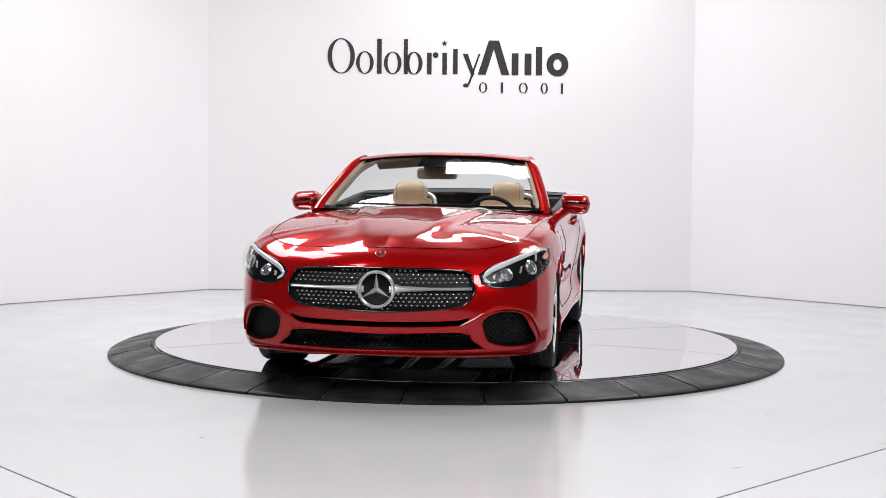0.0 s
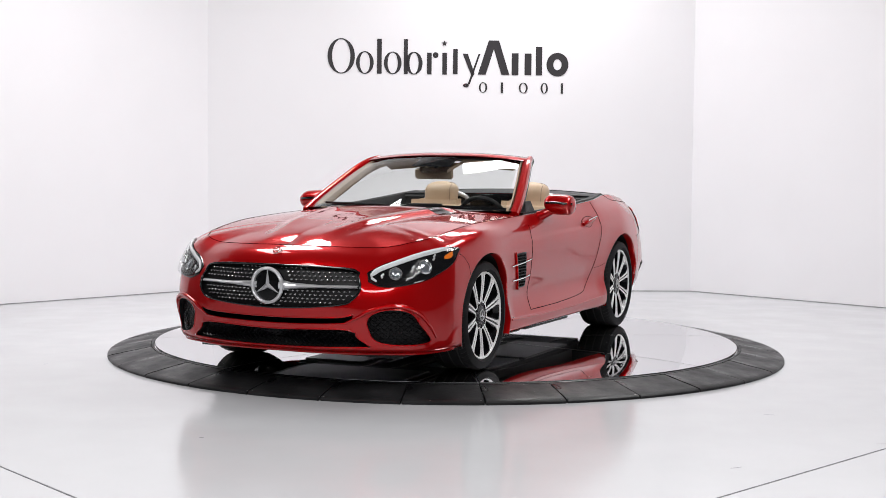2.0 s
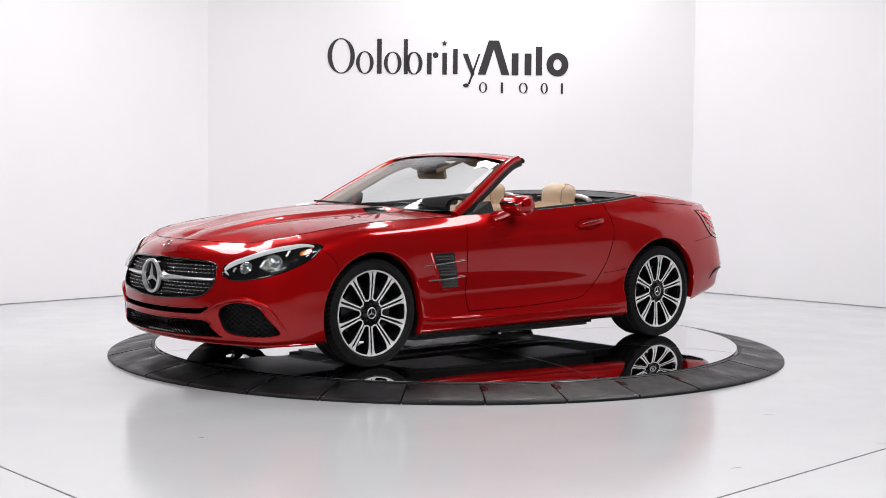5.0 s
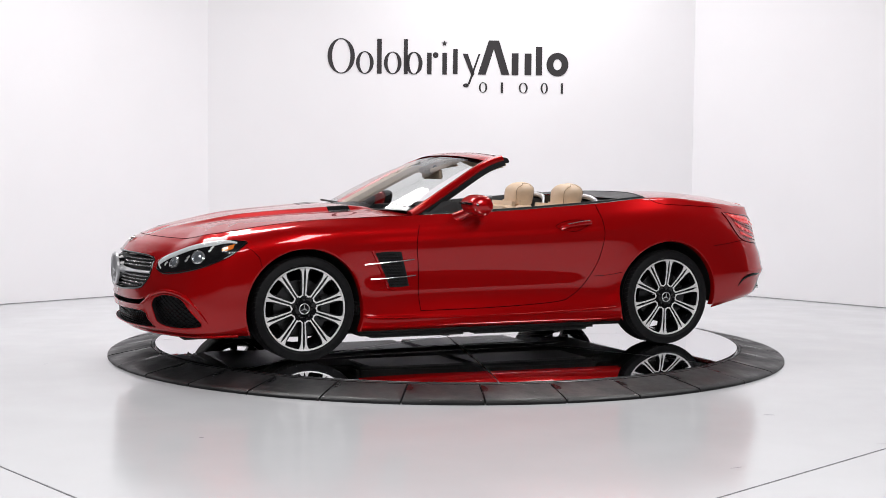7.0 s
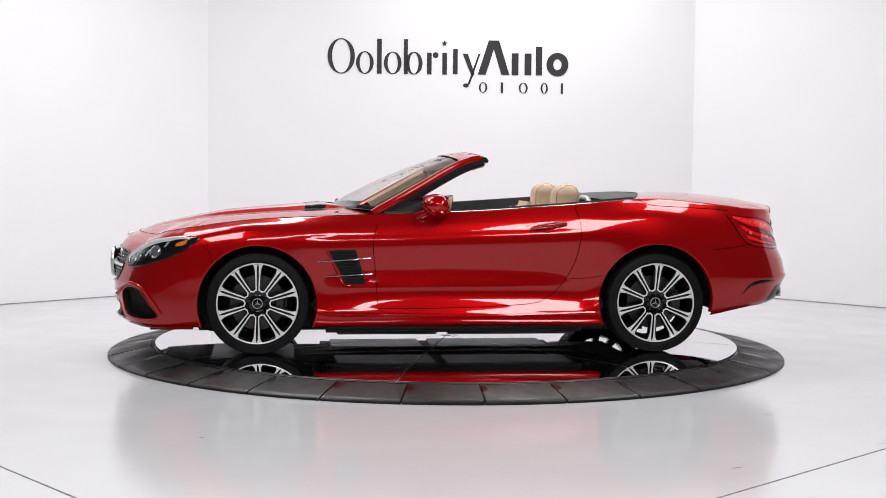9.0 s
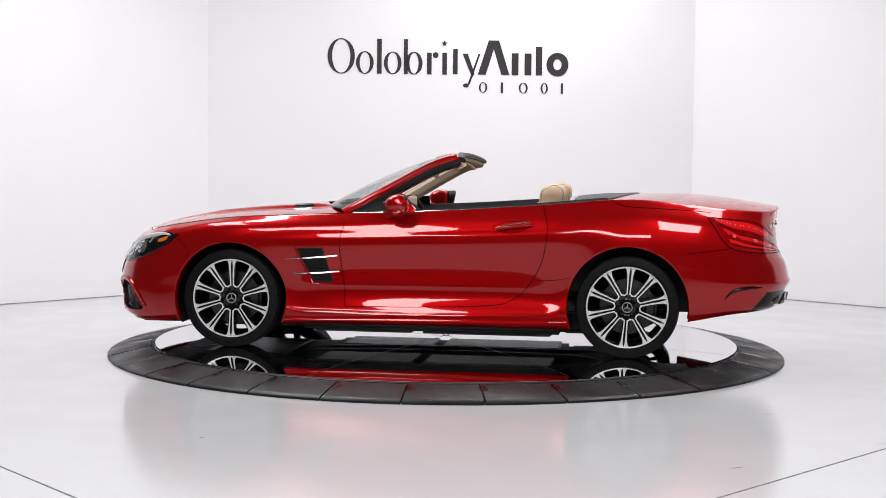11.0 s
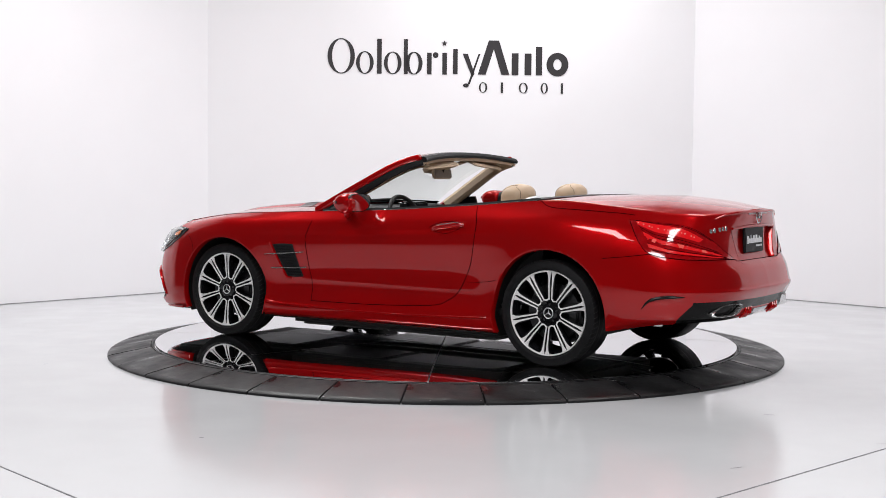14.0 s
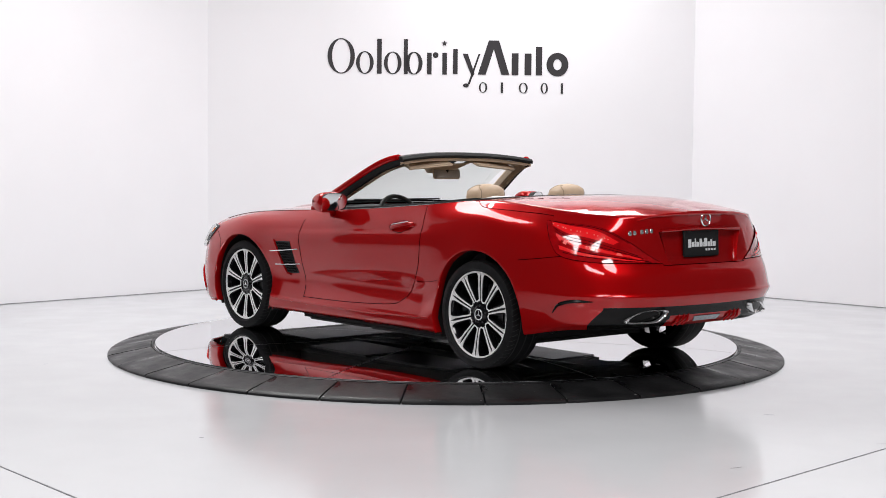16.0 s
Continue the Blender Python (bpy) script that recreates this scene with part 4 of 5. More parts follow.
def car_rear(ns):
    car, near, patch, seam = ns["car"], ns["near"], ns["patch"], ns["seam"]
    for s in (-1, 1):
        top = [(1.79, s * .815, .927), (1.93, s * .78, .918), (2.08, s * .69, .885), (2.18, s * .56, .80), (2.24, s * .47, .735), (2.27, s * .385, .692)]
        bot = [(1.80, s * .825, .905), (1.87, s * .87, .80), (1.95, s * .87, .728), (2.10, s * .77, .697), (2.21, s * .60, .687), (2.27, s * .39, .684)]
        lamp = part("tail_light", patch(top, bot, 40, 14, .005, .012), M_TAIL, car, "red wrap-around tail light")
        A, B = curve(top, 40), curve(bot, 40)
        mix = lambda u, v: A[int(u * 39)] + (B[int(u * 39)] - A[int(u * 39)]) * v
        P = lambda u, v: tuple(mix(u, v))
        part("brake_strip", patch([P(.06, .10), P(.25, .10), P(.45, .12), P(.62, .18)], [P(.10, .38), P(.27, .36), P(.45, .36), P(.60, .34)], 24, 6, .0075, .004), M_TAIL_LIGHT, lamp, "bright red brake light strip")
        part("turn_strip", patch([P(.16, .56), P(.35, .56), P(.6, .58), P(.85, .6)], [P(.20, .66), P(.38, .66), P(.6, .68), P(.84, .72)], 24, 4, .0075, .004), M_TAIL_LIGHT, lamp)
        for k in range(12):
            p, nn = near(mix(.10 + .042 * k, .24), .008)
            d = bmesh.new()
            bmesh.ops.create_icosphere(d, subdivisions=1, radius=.0055, matrix=Matrix.Translation(p))
            part("led", d, M_AMBER_RED, lamp)
        for v, u0, u1 in ((.04, .04, .7), (.44, .12, .8), (.52, .13, .86), (.76, .24, .92), (.88, .30, .94)):
            bm = bmesh.new()
            tube(bm, [near(mix(u, v), .006)[0] for u in np.linspace(u0, u1, 22)], .0015, 6)
            part("lens_rib", bm, M_GAP, lamp)
        part("reverse_strip", patch([P(.24, .79), P(.45, .79), P(.7, .8), P(.88, .82)], [P(.27, .86), P(.46, .86), P(.7, .87), P(.87, .89)], 24, 4, .0075, .004), M_TAIL_LIGHT, lamp)
        for k in range(9):
            u = .2 + .065 * k
            part("facet", patch([P(u, .57), P(u + .02, .57), P(u + .035, .57)], [P(u + .01, .67), P(u + .025, .67), P(u + .04, .67)], 5, 3, .0095, .003), M_AMBER_RED if k % 3 == 1 else M_TAIL_LIGHT, lamp)
        bm = bmesh.new()
        tube(bm, [near(p, .002)[0] for p in A] + [near(p, .002)[0] for p in B[::-1]], .0034, 6, True)
        part("lamp_seal", bm, M_GAP, lamp)
        # exhaust tip in the diffuser
        c = near((2.31, s * .50, .375))[0]
        q = [(-.145, -.020), (-.12, -.036), (.03, -.036), (.085, -.020), (.125, .022), (.105, .036), (-.03, .032), (-.11, .004)]
        q = curve([(a, b, 0) for a, b in q], 32, True)[:, :2]
        M = Matrix.Translation(c) @ pose(0, 0, 0, 0, 0, s * 20)
        bm = bmesh.new()
        # outer end is lower and further round the corner
        rows = [[M @ Vector((dx, s * -a * k, b * k)) for a, b in q] for dx, k in ((-.05, 1.0), (.012, 1.0), (.016, .96), (.010, .84), (-.04, .80))]
        sheet(bm, rows, close_v=True)
        tip = part("exhaust_tip", bm, M_CHROME, car, "flat chrome exhaust tip")
        bm = bmesh.new()
        rows = [[M @ Vector((dx, s * -a * k, b * k)) for a, b in q] for dx, k in ((.004, .84), (-.03, .80), (-.03, .02))]
        sheet(bm, rows, close_v=True)
        part("exhaust_bore", bm, M_UNDER, tip)
        # dark slit at the bumper corner
        bm = bmesh.new()
        tube(bm, [near(p, .001)[0] for p in curve([(1.90, s * .89, .395), (1.95, s * .89, .445), (2.03, s * .84, .475), (2.12, s * .77, .482)], 20)], [.002 + .008 * min(1, i / 6, (19 - i) / 5) for i in range(20)], 8)
        part("corner_slit", bm, M_DIFFUSER, car, "dark corner slit of the rear bumper")
        # trunk seam on the flank and round the lamp
        part("trunk_gap", seam([near(p, .0003)[0] for p in curve([(1.18, s * .79, 1.02), (1.25, s * .80, .965), (1.36, s * .81, .955), (1.6, s * .79, .948), (1.80, s * .76, .935)], 40)], .0022), M_GAP, car)
        part("trunk_gap", seam([near(p, .0003)[0] for p in curve([(2.27, s * .385, .690), (2.26, s * .36, .672), (2.26, s * .33, .660), (2.26, 0, .655)], 24)], .0022), M_GAP, car)
        part("bumper_gap", seam([near(p, .0003)[0] for p in curve([(1.66, s * .93, .69), (1.80, s * .90, .705), (1.95, s * .86, .727)], 20)], .002), M_GAP, car)
    for y in (-.27, -.23, -.19, .19, .23, .27):
        bm = bmesh.new()
        p = from_back(ns, y, .36)
        tube(bm, [(p.x - .03, y, .325), (p.x + .004, y + .012, .355), (p.x + .006, y + .02, .395)], [.006, .009, .003], 8)
        part("diffuser_fin", bm, M_PAINT, car)
    part("reverse_lamp", patch([(2.30, y, .372) for y in (-.12, 0, .12)], [(2.27, y, .353) for y in (-.105, 0, .105)], 14, 4, .005, .006), M_LENS, car, "clear reflector strip in the bumper")
    # plate recess, plate, emblem, lettering as bars
    bm = bmesh.new()
    edge = [tuple(p) for p in REC_EDGE[::3]]
    rows = [[from_back(ns, y, z, .001) for y, z in edge]]
    for k, dx in ((.985, .006), (.96, .028), (.5, .030), (.02, .030)):
        rows.append([Vector(from_back(ns, y * k, .77 + (z - .77) * k)) - Vector((dx, 0, 0)) for y, z in edge])
    sheet(bm, rows, close_v=True)
    frame_ob = part("plate_recess", bm, M_PAINT, car)
    bm = bmesh.new()
    tube(bm, [from_back(ns, y, .866, .006) for y in np.linspace(-.365, .365, 20)], .008, 8)
    part("recess_rail", bm, M_PAINT, frame_ob)
    c = from_back(ns, 0, .79, -.012)
    lean = math.degrees(math.atan2(from_back(ns, 0, .74).x - from_back(ns, 0, .84).x, .10))
    M = Matrix.Translation(c) @ pose(0, 0, 0, 0, -lean, 0)
    bm = bmesh.new()
    box(bm, -.012, .006, -.158, .158, -.079, .079, .006, M)
    plate = part("licence_plate", bm, M_PLASTIC, car, "black dealer plate with pale bars")
    bm = bmesh.new()
    for y0, y1, z0, z1 in ((-.125, -.10, -.025, .022), (-.093, -.072, -.022, .006), (-.066, -.058, -.022, .026), (-.052, -.03, -.022, .006), (-.023, -.002, -.022, .024), (.003, .012, -.022, .004),
                           (.018, .044, -.022, .026), (.05, .07, -.022, .006), (.076, .09, -.022, .018), (.096, .122, -.022, .006), (.03, .045, -.046, -.034), (.055, .07, -.046, -.034), (.08, .095, -.046, -.034), (.105, .12, -.046, -.034)):
        box(bm, .0055, .0085, y0, y1, z0, z1, 0, M)
    part("plate_bars", bm, M_DRL, plate)
    p = from_back(ns, 0, .916, .002)
    ring_star("rear_emblem", car, p, 0, M_CHROME, .044, (0, 0, 180), .01)
    for y0, y1 in ((-.60, -.575), (-.565, -.54), (-.51, -.485), (-.475, -.45), (-.44, -.415)):
        a, n = near((2.26, (y0 + y1) / 2, .868))
        q = Matrix.Translation(a + n * .002) @ n.to_track_quat("X", "Z").to_matrix().to_4x4()
        part("badge_bar", box(bmesh.new(), -.002, .003, -.010, .010, -.012, .012, .002, q), M_CHROME, car)
    bm = bmesh.new()
    tube(bm, [near((2.30, y, .958 - .05 * y * y), .002)[0] for y in np.linspace(-.55, .55, 40)], [.003 + .007 * min(1, i / 8, (39 - i) / 8) for i in range(40)], 8)
    part("spoiler_lip", bm, M_PAINT, car)
    part("brake_light", patch([(2.29, y, .950) for y in (-.16, 0, .16)], [(2.29, y, .939) for y in (-.16, 0, .16)], 16, 3, .003, .003), M_TAIL, car, "narrow red high brake light")


# ---- the car: sides ----
def car_sides(ns):
    car, near, from_side, patch, seam = ns["car"], ns["near"], ns["from_side"], ns["patch"], ns["seam"]
    for s in (-1, 1):
        door = ns["panels"]["door_l" if s < 0 else "door_r"]
        d = DOOR[1:16]
        line = curve([(x, z, 0) for x, z in d[:5]], 24)[:, :2].tolist() + curve([(x, z, 0) for x, z in d[4:15]], 60)[:, :2].tolist()
        line = [(x, min(z, .972)) for x, z in line]
        part("door_gap", seam([from_side(x, z, s, .0001) for x, z in line if z < .97], .0024), M_GAP, door)
        # handle: a flush bowl, a dark line drawn as its recess shade, and a bar
        bm = patch([(.43, s * .9, .832), (.50, s * .9, .862), (.58, s * .9, .872), (.665, s * .9, .862)], [(.43, s * .9, .826), (.50, s * .9, .802), (.58, s * .9, .800), (.66, s * .9, .835)], 20, 6, .0012, .003)
        part("handle_bowl", bm, M_PAINT, door)
        oval = curve([(.43, .829, 0), (.50, .862, 0), (.58, .872, 0), (.665, .862, 0), (.675, .85, 0), (.66, .832, 0), (.58, .80, 0), (.50, .803, 0)], 40, True)
        bm = bmesh.new()
        tube(bm, [from_side(a, b, s, .0002) for a, b, _ in oval], .0018, 6, True)
        part("handle_shade_line", bm, M_GAP, door)
        bm = bmesh.new()
        hp = [from_side(x, z, s, o) for x, z, o in ((.46, .818, .004), (.49, .824, .020), (.55, .832, .026), (.62, .842, .024), (.66, .848, .018), (.69, .852, .006))]
        tube(bm, [tuple(p) for p in curve([tuple(p) for p in hp], 20)], .0135, 10, flat=.7)
        part("door_handle", bm, M_PAINT, door, "red door handle")
        bm = bmesh.new()
        tube(bm, [from_side(x, z, s, .036) for x, z in ((.50, .836), (.56, .845), (.63, .855), (.67, .859))], .003, 6)
        part("handle_trim", bm, M_CHROME, door)
        # fender vent with two chrome fins
        V1, V2, V3, V4 = (-.845, .677), (-.672, .683), (-.603, .464), (-.735, .461)
        q = lambda p: tuple(from_side(p[0], p[1], s))
        bm = patch([q(V1), q(((V1[0] + V2[0]) / 2, .684)), q(V2)], [q(V4), q(((V4[0] + V3[0]) / 2, .458)), q(V3)], 14, 14, .002, .01)
        vent = part("fender_vent", bm, M_PLASTIC, car, "black mesh fender vent with two chrome fins")
        bm = bmesh.new()
        for i in range(7):
            for j in range(11):
                u, v = (i + .5 + (.5 if j % 2 else 0)) / 7.8, (j + .5) / 11
                x = V1[0] + (V4[0] - V1[0]) * v + u * ((V2[0] - V1[0]) + ((V3[0] - V4[0]) - (V2[0] - V1[0])) * v)
                z = .675 - .21 * v
                c = from_side(x, z, s, .003)
                tube(bm, [(c.x - .009, c.y, c.z - .006), (c.x, c.y + s * .002, c.z + .006), (c.x + .009, c.y, c.z - .006)], .0022, 4)
        part("vent_mesh", bm, M_GLOSS, vent)
        bm = bmesh.new()
        tube(bm, [from_side(x, z, s, .004) for x, z in ((-.865, .69), (-.83, .62), (-.79, .54), (-.745, .455), (-.70, .45))], .007, 8)
        part("vent_edge", bm, M_PAINT, vent)
        for a, b in (((-.915, .606), (-.578, .634)), ((-.868, .513), (-.565, .532))):
            bm = bmesh.new()
            pts = [from_side(a[0] + (b[0] - a[0]) * k / 8, a[1] + (b[1] - a[1]) * k / 8, s, .005 + .009 * math.sin(math.pi * k / 8)) for k in range(9)]
            tube(bm, pts, .0040, 8)
            part("fin", bm, M_CHROME, vent, "chrome fin")
        part("bumper_gap", seam([from_side(x, z, s, .0001) for x, z in ((-1.66, .725), (-1.62, .70), (-1.585, .66), (-1.57, .60))], .0018), M_GAP, car)
        part("sill_gap", seam([from_side(x, z, s, .0001) for x, z in ((.72, .497), (.80, .500), (.87, .508), (.93, .52))], .0016), M_GAP, car)
        # sill blade
        bm = bmesh.new()
        tube(bm, [from_side(x, z, s, .0) for x, z in ((-.9, .275), (-.4, .262), (.2, .262), (.88, .285))], .006, 8)
        part("sill_edge", bm, M_PAINT, car)
        # belt: chrome strip over a black seal
        G = ns["G"]
        ids = [i for i in range(NS) if G[i, -1, 1] > .5 and -.5 < G[i, -1, 0] < 1.17]
        top = [(G[i, -1, 0], s * G[i, -1, 1], G[i, -1, 2]) for i in ids[::4]]
        bm = bmesh.new()
        tube(bm, [(x, y, z + .002) for x, y, z in top], .0013, 8)
        part("belt_strip", bm, M_CHROME, car, "chrome belt strip")
        bm = bmesh.new()
        rows = [[(x, y - s * .003, z), (x, y - s * .008, z + .016), (x, y - s * .05, z + .014), (x, y - s * .075, z - .03), (x, y - s * .085, z - .20), (x, y - s * .10, .42)] for x, y, z in top]
        sheet(bm, rows)
        part("inner_panel", bm, M_DARK, door, "dark inner door panel and belt seal")
        mirror_unit(ns, s, door)


def mirror_unit(ns, s, door):
    near = ns["near"]
    # housing: an egg flattened towards the rear
    rows = []
    n, m = 22, 24
    for i in range(n + 1):
        v = i / n
        yy = s * (.845 + .192 * v)
        r = math.sqrt(max(0.0, 1 - (2 * v - 1) ** 4 * (1 if v > .5 else .82))) ** .8
        row = []
        for j in range(m):
            a = 2 * math.pi * j / m
            c, q = math.cos(a), math.sin(a)
            x = -.165 + (.098 * c if c < 0 else .060 * c) * (.35 + .65 * r if 0 < i < n else r) + .02 * v
            z = .982 - .010 * v + (.064 if q > 0 else .074) * q * r
            row.append((x, yy, z))
        rows.append(row)
    bm = bmesh.new()
    vs = sheet(bm, rows, close_v=True)
    bm.faces.new(vs[0])
    bm.faces.new(vs[-1])
    unit = part("door_mirror", bm, M_PAINT, door, "red door mirror")
    def glass_row(k, back=0.0):
        row = []
        for j in range(28):
            a = 2 * math.pi * j / 28
            c, q = math.cos(a), math.sin(a)
            yy = .942 + .080 * k * math.copysign(abs(c) ** .7, c)
            zz = .976 + .056 * k * math.copysign(abs(q) ** .7, q)
            row.append((-.084 - back - .36 * (yy - .942) + .005 * (1 - k * k) + .20 * (zz - .976), s * yy, zz))
        return row
    bm = bmesh.new()
    sheet(bm, [glass_row(1.0, .05), glass_row(1.06, .004), glass_row(1.06, -.002), glass_row(1.0, -.002)], close_v=True)
    part("mirror_rim", bm, M_PLASTIC, unit, "black rim of the mirror glass")
    bm = bmesh.new()
    sheet(bm, [glass_row(1.0), glass_row(.6), glass_row(.02)], close_v=True)
    part("mirror_glass", bm, M_MIRROR, unit)
    bm = bmesh.new()
    tube(bm, [(-.28, s * .80, .885), (-.25, s * .835, .90), (-.21, s * .875, .925), (-.185, s * .905, .95)], [.038, .033, .030, .034], 12, flat=.8)
    part("mirror_foot", bm, M_PAINT, unit)
    bm = bmesh.new()
    tube(bm, [(-.255, s * .87, .985), (-.262, s * .93, .987), (-.245, s * .995, .982), (-.20, s * 1.032, .978)], .008, 8)
    part("turn_signal", bm, M_GLOSS, unit, "dark turn signal strip")


# ---- the car: windscreen frame ----
def car_screen(ns):
    car, near = ns["car"], ns["near"]
    root = bmesh.new()
    base = curve([(-.57, -.715, .940), (-.70, -.50, .950), (-.79, 0, .955), (-.70, .50, .950), (-.57, .715, .940)], 40)
    head = curve([(.055, -.565, 1.262), (.02, -.36, 1.287), (-.005, 0, 1.298), (.02, .36, 1.287), (.055, .565, 1.262)], 40)
    rows = []
    for k in range(14):
        u = k / 13
        rows.append([tuple(base[i] + (head[i] - base[i]) * u + np.array((-.02, 0, .035)) * 4 * u * (1 - u) * .6) for i in range(40)])
    sheet(root, rows)
    glass = part("windscreen", root, M_GLASS, car, "clear raked windscreen glass")
    glass.visible_shadow = False
    bm = bmesh.new()
    # black band at the foot and at the top of the glass
    for u0, u1, y0, y1 in ((0.0, .05, 0, 39), (.93, 1.0, 0, 39), (.74, 1.0, 15, 24)):
        g = []
        for u in np.linspace(u0, u1, 5):
            g.append([tuple(base[i] + (head[i] - base[i]) * u + np.array((-.02, 0, .035)) * 4 * u * (1 - u) * .6 + np.array((.006, 0, -.007))) for i in range(y0, y1 + 1)])
        sheet(bm, g)
    part("glass_band", bm, M_GLOSS, glass, "black printed glass edge")
    for s in (-1, 1):
        path = curve([(-.56, s * .775, .905), (-.42, s * .752, .985), (-.225, s * .703, 1.096), (-.03, s * .648, 1.205), (.08, s * .612, 1.252), (.165, s * .588, 1.272)], 36)
        bm = bmesh.new()
        rows = []
        for i, p in enumerate(path):
            k = i / 35
            h = .030 - .004 * k
            p = Vector(p)
            o = Vector((0, s, .45)).normalized()       # outward
            u = Vector((-.45, -s * .2, .85)).normalized()      # up across the pillar
            sec = [(-.5, -1), (.15, -1.0), (.45, -.6), (.52, 0), (.42, .6), (.1, 1.0), (-.45, 1.05), (-.8, .7)]
            rows.append([p + o * (a * .052) + u * (b * h) for a, b in sec])
        vs = sheet(bm, rows, close_v=True)
        bm.faces.new(vs[0])
        bm.faces.new(vs[-1])
        pil = part("screen_pillar", bm, M_PAINT, car, "red windscreen pillar")
        bm = bmesh.new()
        rows = []
        for i, p in enumerate(path):
            k = i / 35
            p = Vector(p) + Vector((.022, -s * .004, -.034 + .006 * k))
            w, h = .020, .019
            rows.append([p + Vector((0, s * w * a, 0)) + Vector((.42, 0, -.85)) * (h * b) for a, b in ((1, -1), (1.05, .4), (.6, 1.1), (-.6, 1.1), (-1, .4), (-1, -1))])
        vs = sheet(bm, rows, close_v=True)
        bm.faces.new(vs[0])
        bm.faces.new(vs[-1])
        part("pillar_seal", bm, M_PLASTIC, pil, "black rubber pillar seal")
        bm = bmesh.new()
        rows = []
        for i, p in enumerate(path[4:]):
            p = Vector(p) + Vector((.004, -s * .036, -.022))
            rows.append([p + Vector((a * .03, -s * b * .026, -a * .03)) for a, b in ((-1, .2), (-.5, 1), (.5, 1.1), (1.0, .5), (1.1, -.3))])
        sheet(bm, rows)
        part("pillar_trim", bm, M_LINER, pil, "beige inner pillar trim")
        # small fixed corner and black triangle at the mirror
        bm = bmesh.new()
        tri = [(-.47, s * .815, .905), (-.23, s * .785, .925), (-.235, s * .755, .995), (-.33, s * .755, .992)]
        a = [bm.verts.new(p) for p in tri]
        b = [bm.verts.new((x, y - s * .02, z)) for x, y, z in tri]
        bm.faces.new(a)
        bm.faces.new(b)
        for i in range(4):
            bm.faces.new((a[i], a[(i + 1) % 4], b[(i + 1) % 4], b[i]))
        part("mirror_triangle", bm, M_PLASTIC, car, "black mirror triangle", smooth=False)
        # wiper
        bm = bmesh.new()
        x0 = -.76 if s > 0 else -.72
        tube(bm, [(x0, s * .02, .965), (x0 + .012, s * .2 + .1, .970), (x0 + .03, s * .42 + .1, .972)], .007, 6)
        part("wiper", bm, M_PLASTIC, car)
    # header over the glass
    ys = np.linspace(-.60, .60, 41)

    def header(profile, mat, name, label=""):
        bm = bmesh.new()
        rows = []
        for y in ys:
            k = (y / .60) ** 2
            zc, xc = 1.308 - .036 * k ** 1.2, .0 + .055 * k
            rows.append([(xc + a, y, zc + b) for a, b in profile])
        vs = sheet(bm, rows, close_v=True)
        bm.faces.new(vs[0])
        bm.faces.new(vs[-1])
        return part(name, bm, mat, car, label)

    header([(-.03, -.012), (.02, .004), (.07, .010), (.12, .008), (.125, -.004), (.0, -.022)], M_PAINT, "screen_header", "red windscreen header")
    header([(.118, .010), (.150, .006), (.165, -.012), (.160, -.028), (.120, -.026)], M_PLASTIC, "header_seal", "black rubber header seal")
    liner = header([(.0, -.024), (.145, -.030), (.140, -.048), (.06, -.052), (.0, -.040)], M_LINER, "header_liner", "beige header lining with sun visors")
    for s in (-1, 1):
        bm = bmesh.new()
        box(bm, -.07, .07, -.19, .19, -.009, .009, .008, Matrix.Translation((.095, s * .30, 1.238)) @ pose(0, 0, 0, s * -5, 22, 0))
        part("sun_visor", bm, M_LINER, liner, "beige sun visor")
    bm = bmesh.new()
    box(bm, -.012, .012, -.14, .14, -.038, .038, .011, Matrix.Translation((-.075, .03, 1.167)) @ pose(0, 0, 0, 0, -8, 6))
    rv = part("inner_mirror", bm, M_LINER, car, "beige inner mirror under the header")
    bm = bmesh.new()
    box(bm, .0, .0145, -.13, .13, -.030, .030, .004, Matrix.Translation((-.075, .03, 1.167)) @ pose(0, 0, 0, 0, -8, 6))
    part("mirror_glass", bm, M_MIRROR_VIEW, rv, "mirror glass with its grey-brown reflection painted in")
    bm = bmesh.new()
    rows = []
    for i in range(9):
        u = i / 8
        w = .16 - .05 * u
        x, z = .05 - .20 * u, 1.262 - .075 * u
        rows.append([(x, -w, z + .012), (x + .012, -w * .9, z - .014), (x + .02, 0, z - .022), (x + .012, w * .9, z - .014), (x, w, z + .012)])
    sheet(bm, rows)
    part("mirror_bracket", bm, M_LINER, rv, "beige console round the mirror foot")
    bm = bmesh.new()
    tube(bm, [(-.05, .02, 1.225), (-.072, .03, 1.18)], .013, 8)
    part("mirror_stem", bm, M_PLASTIC, rv)


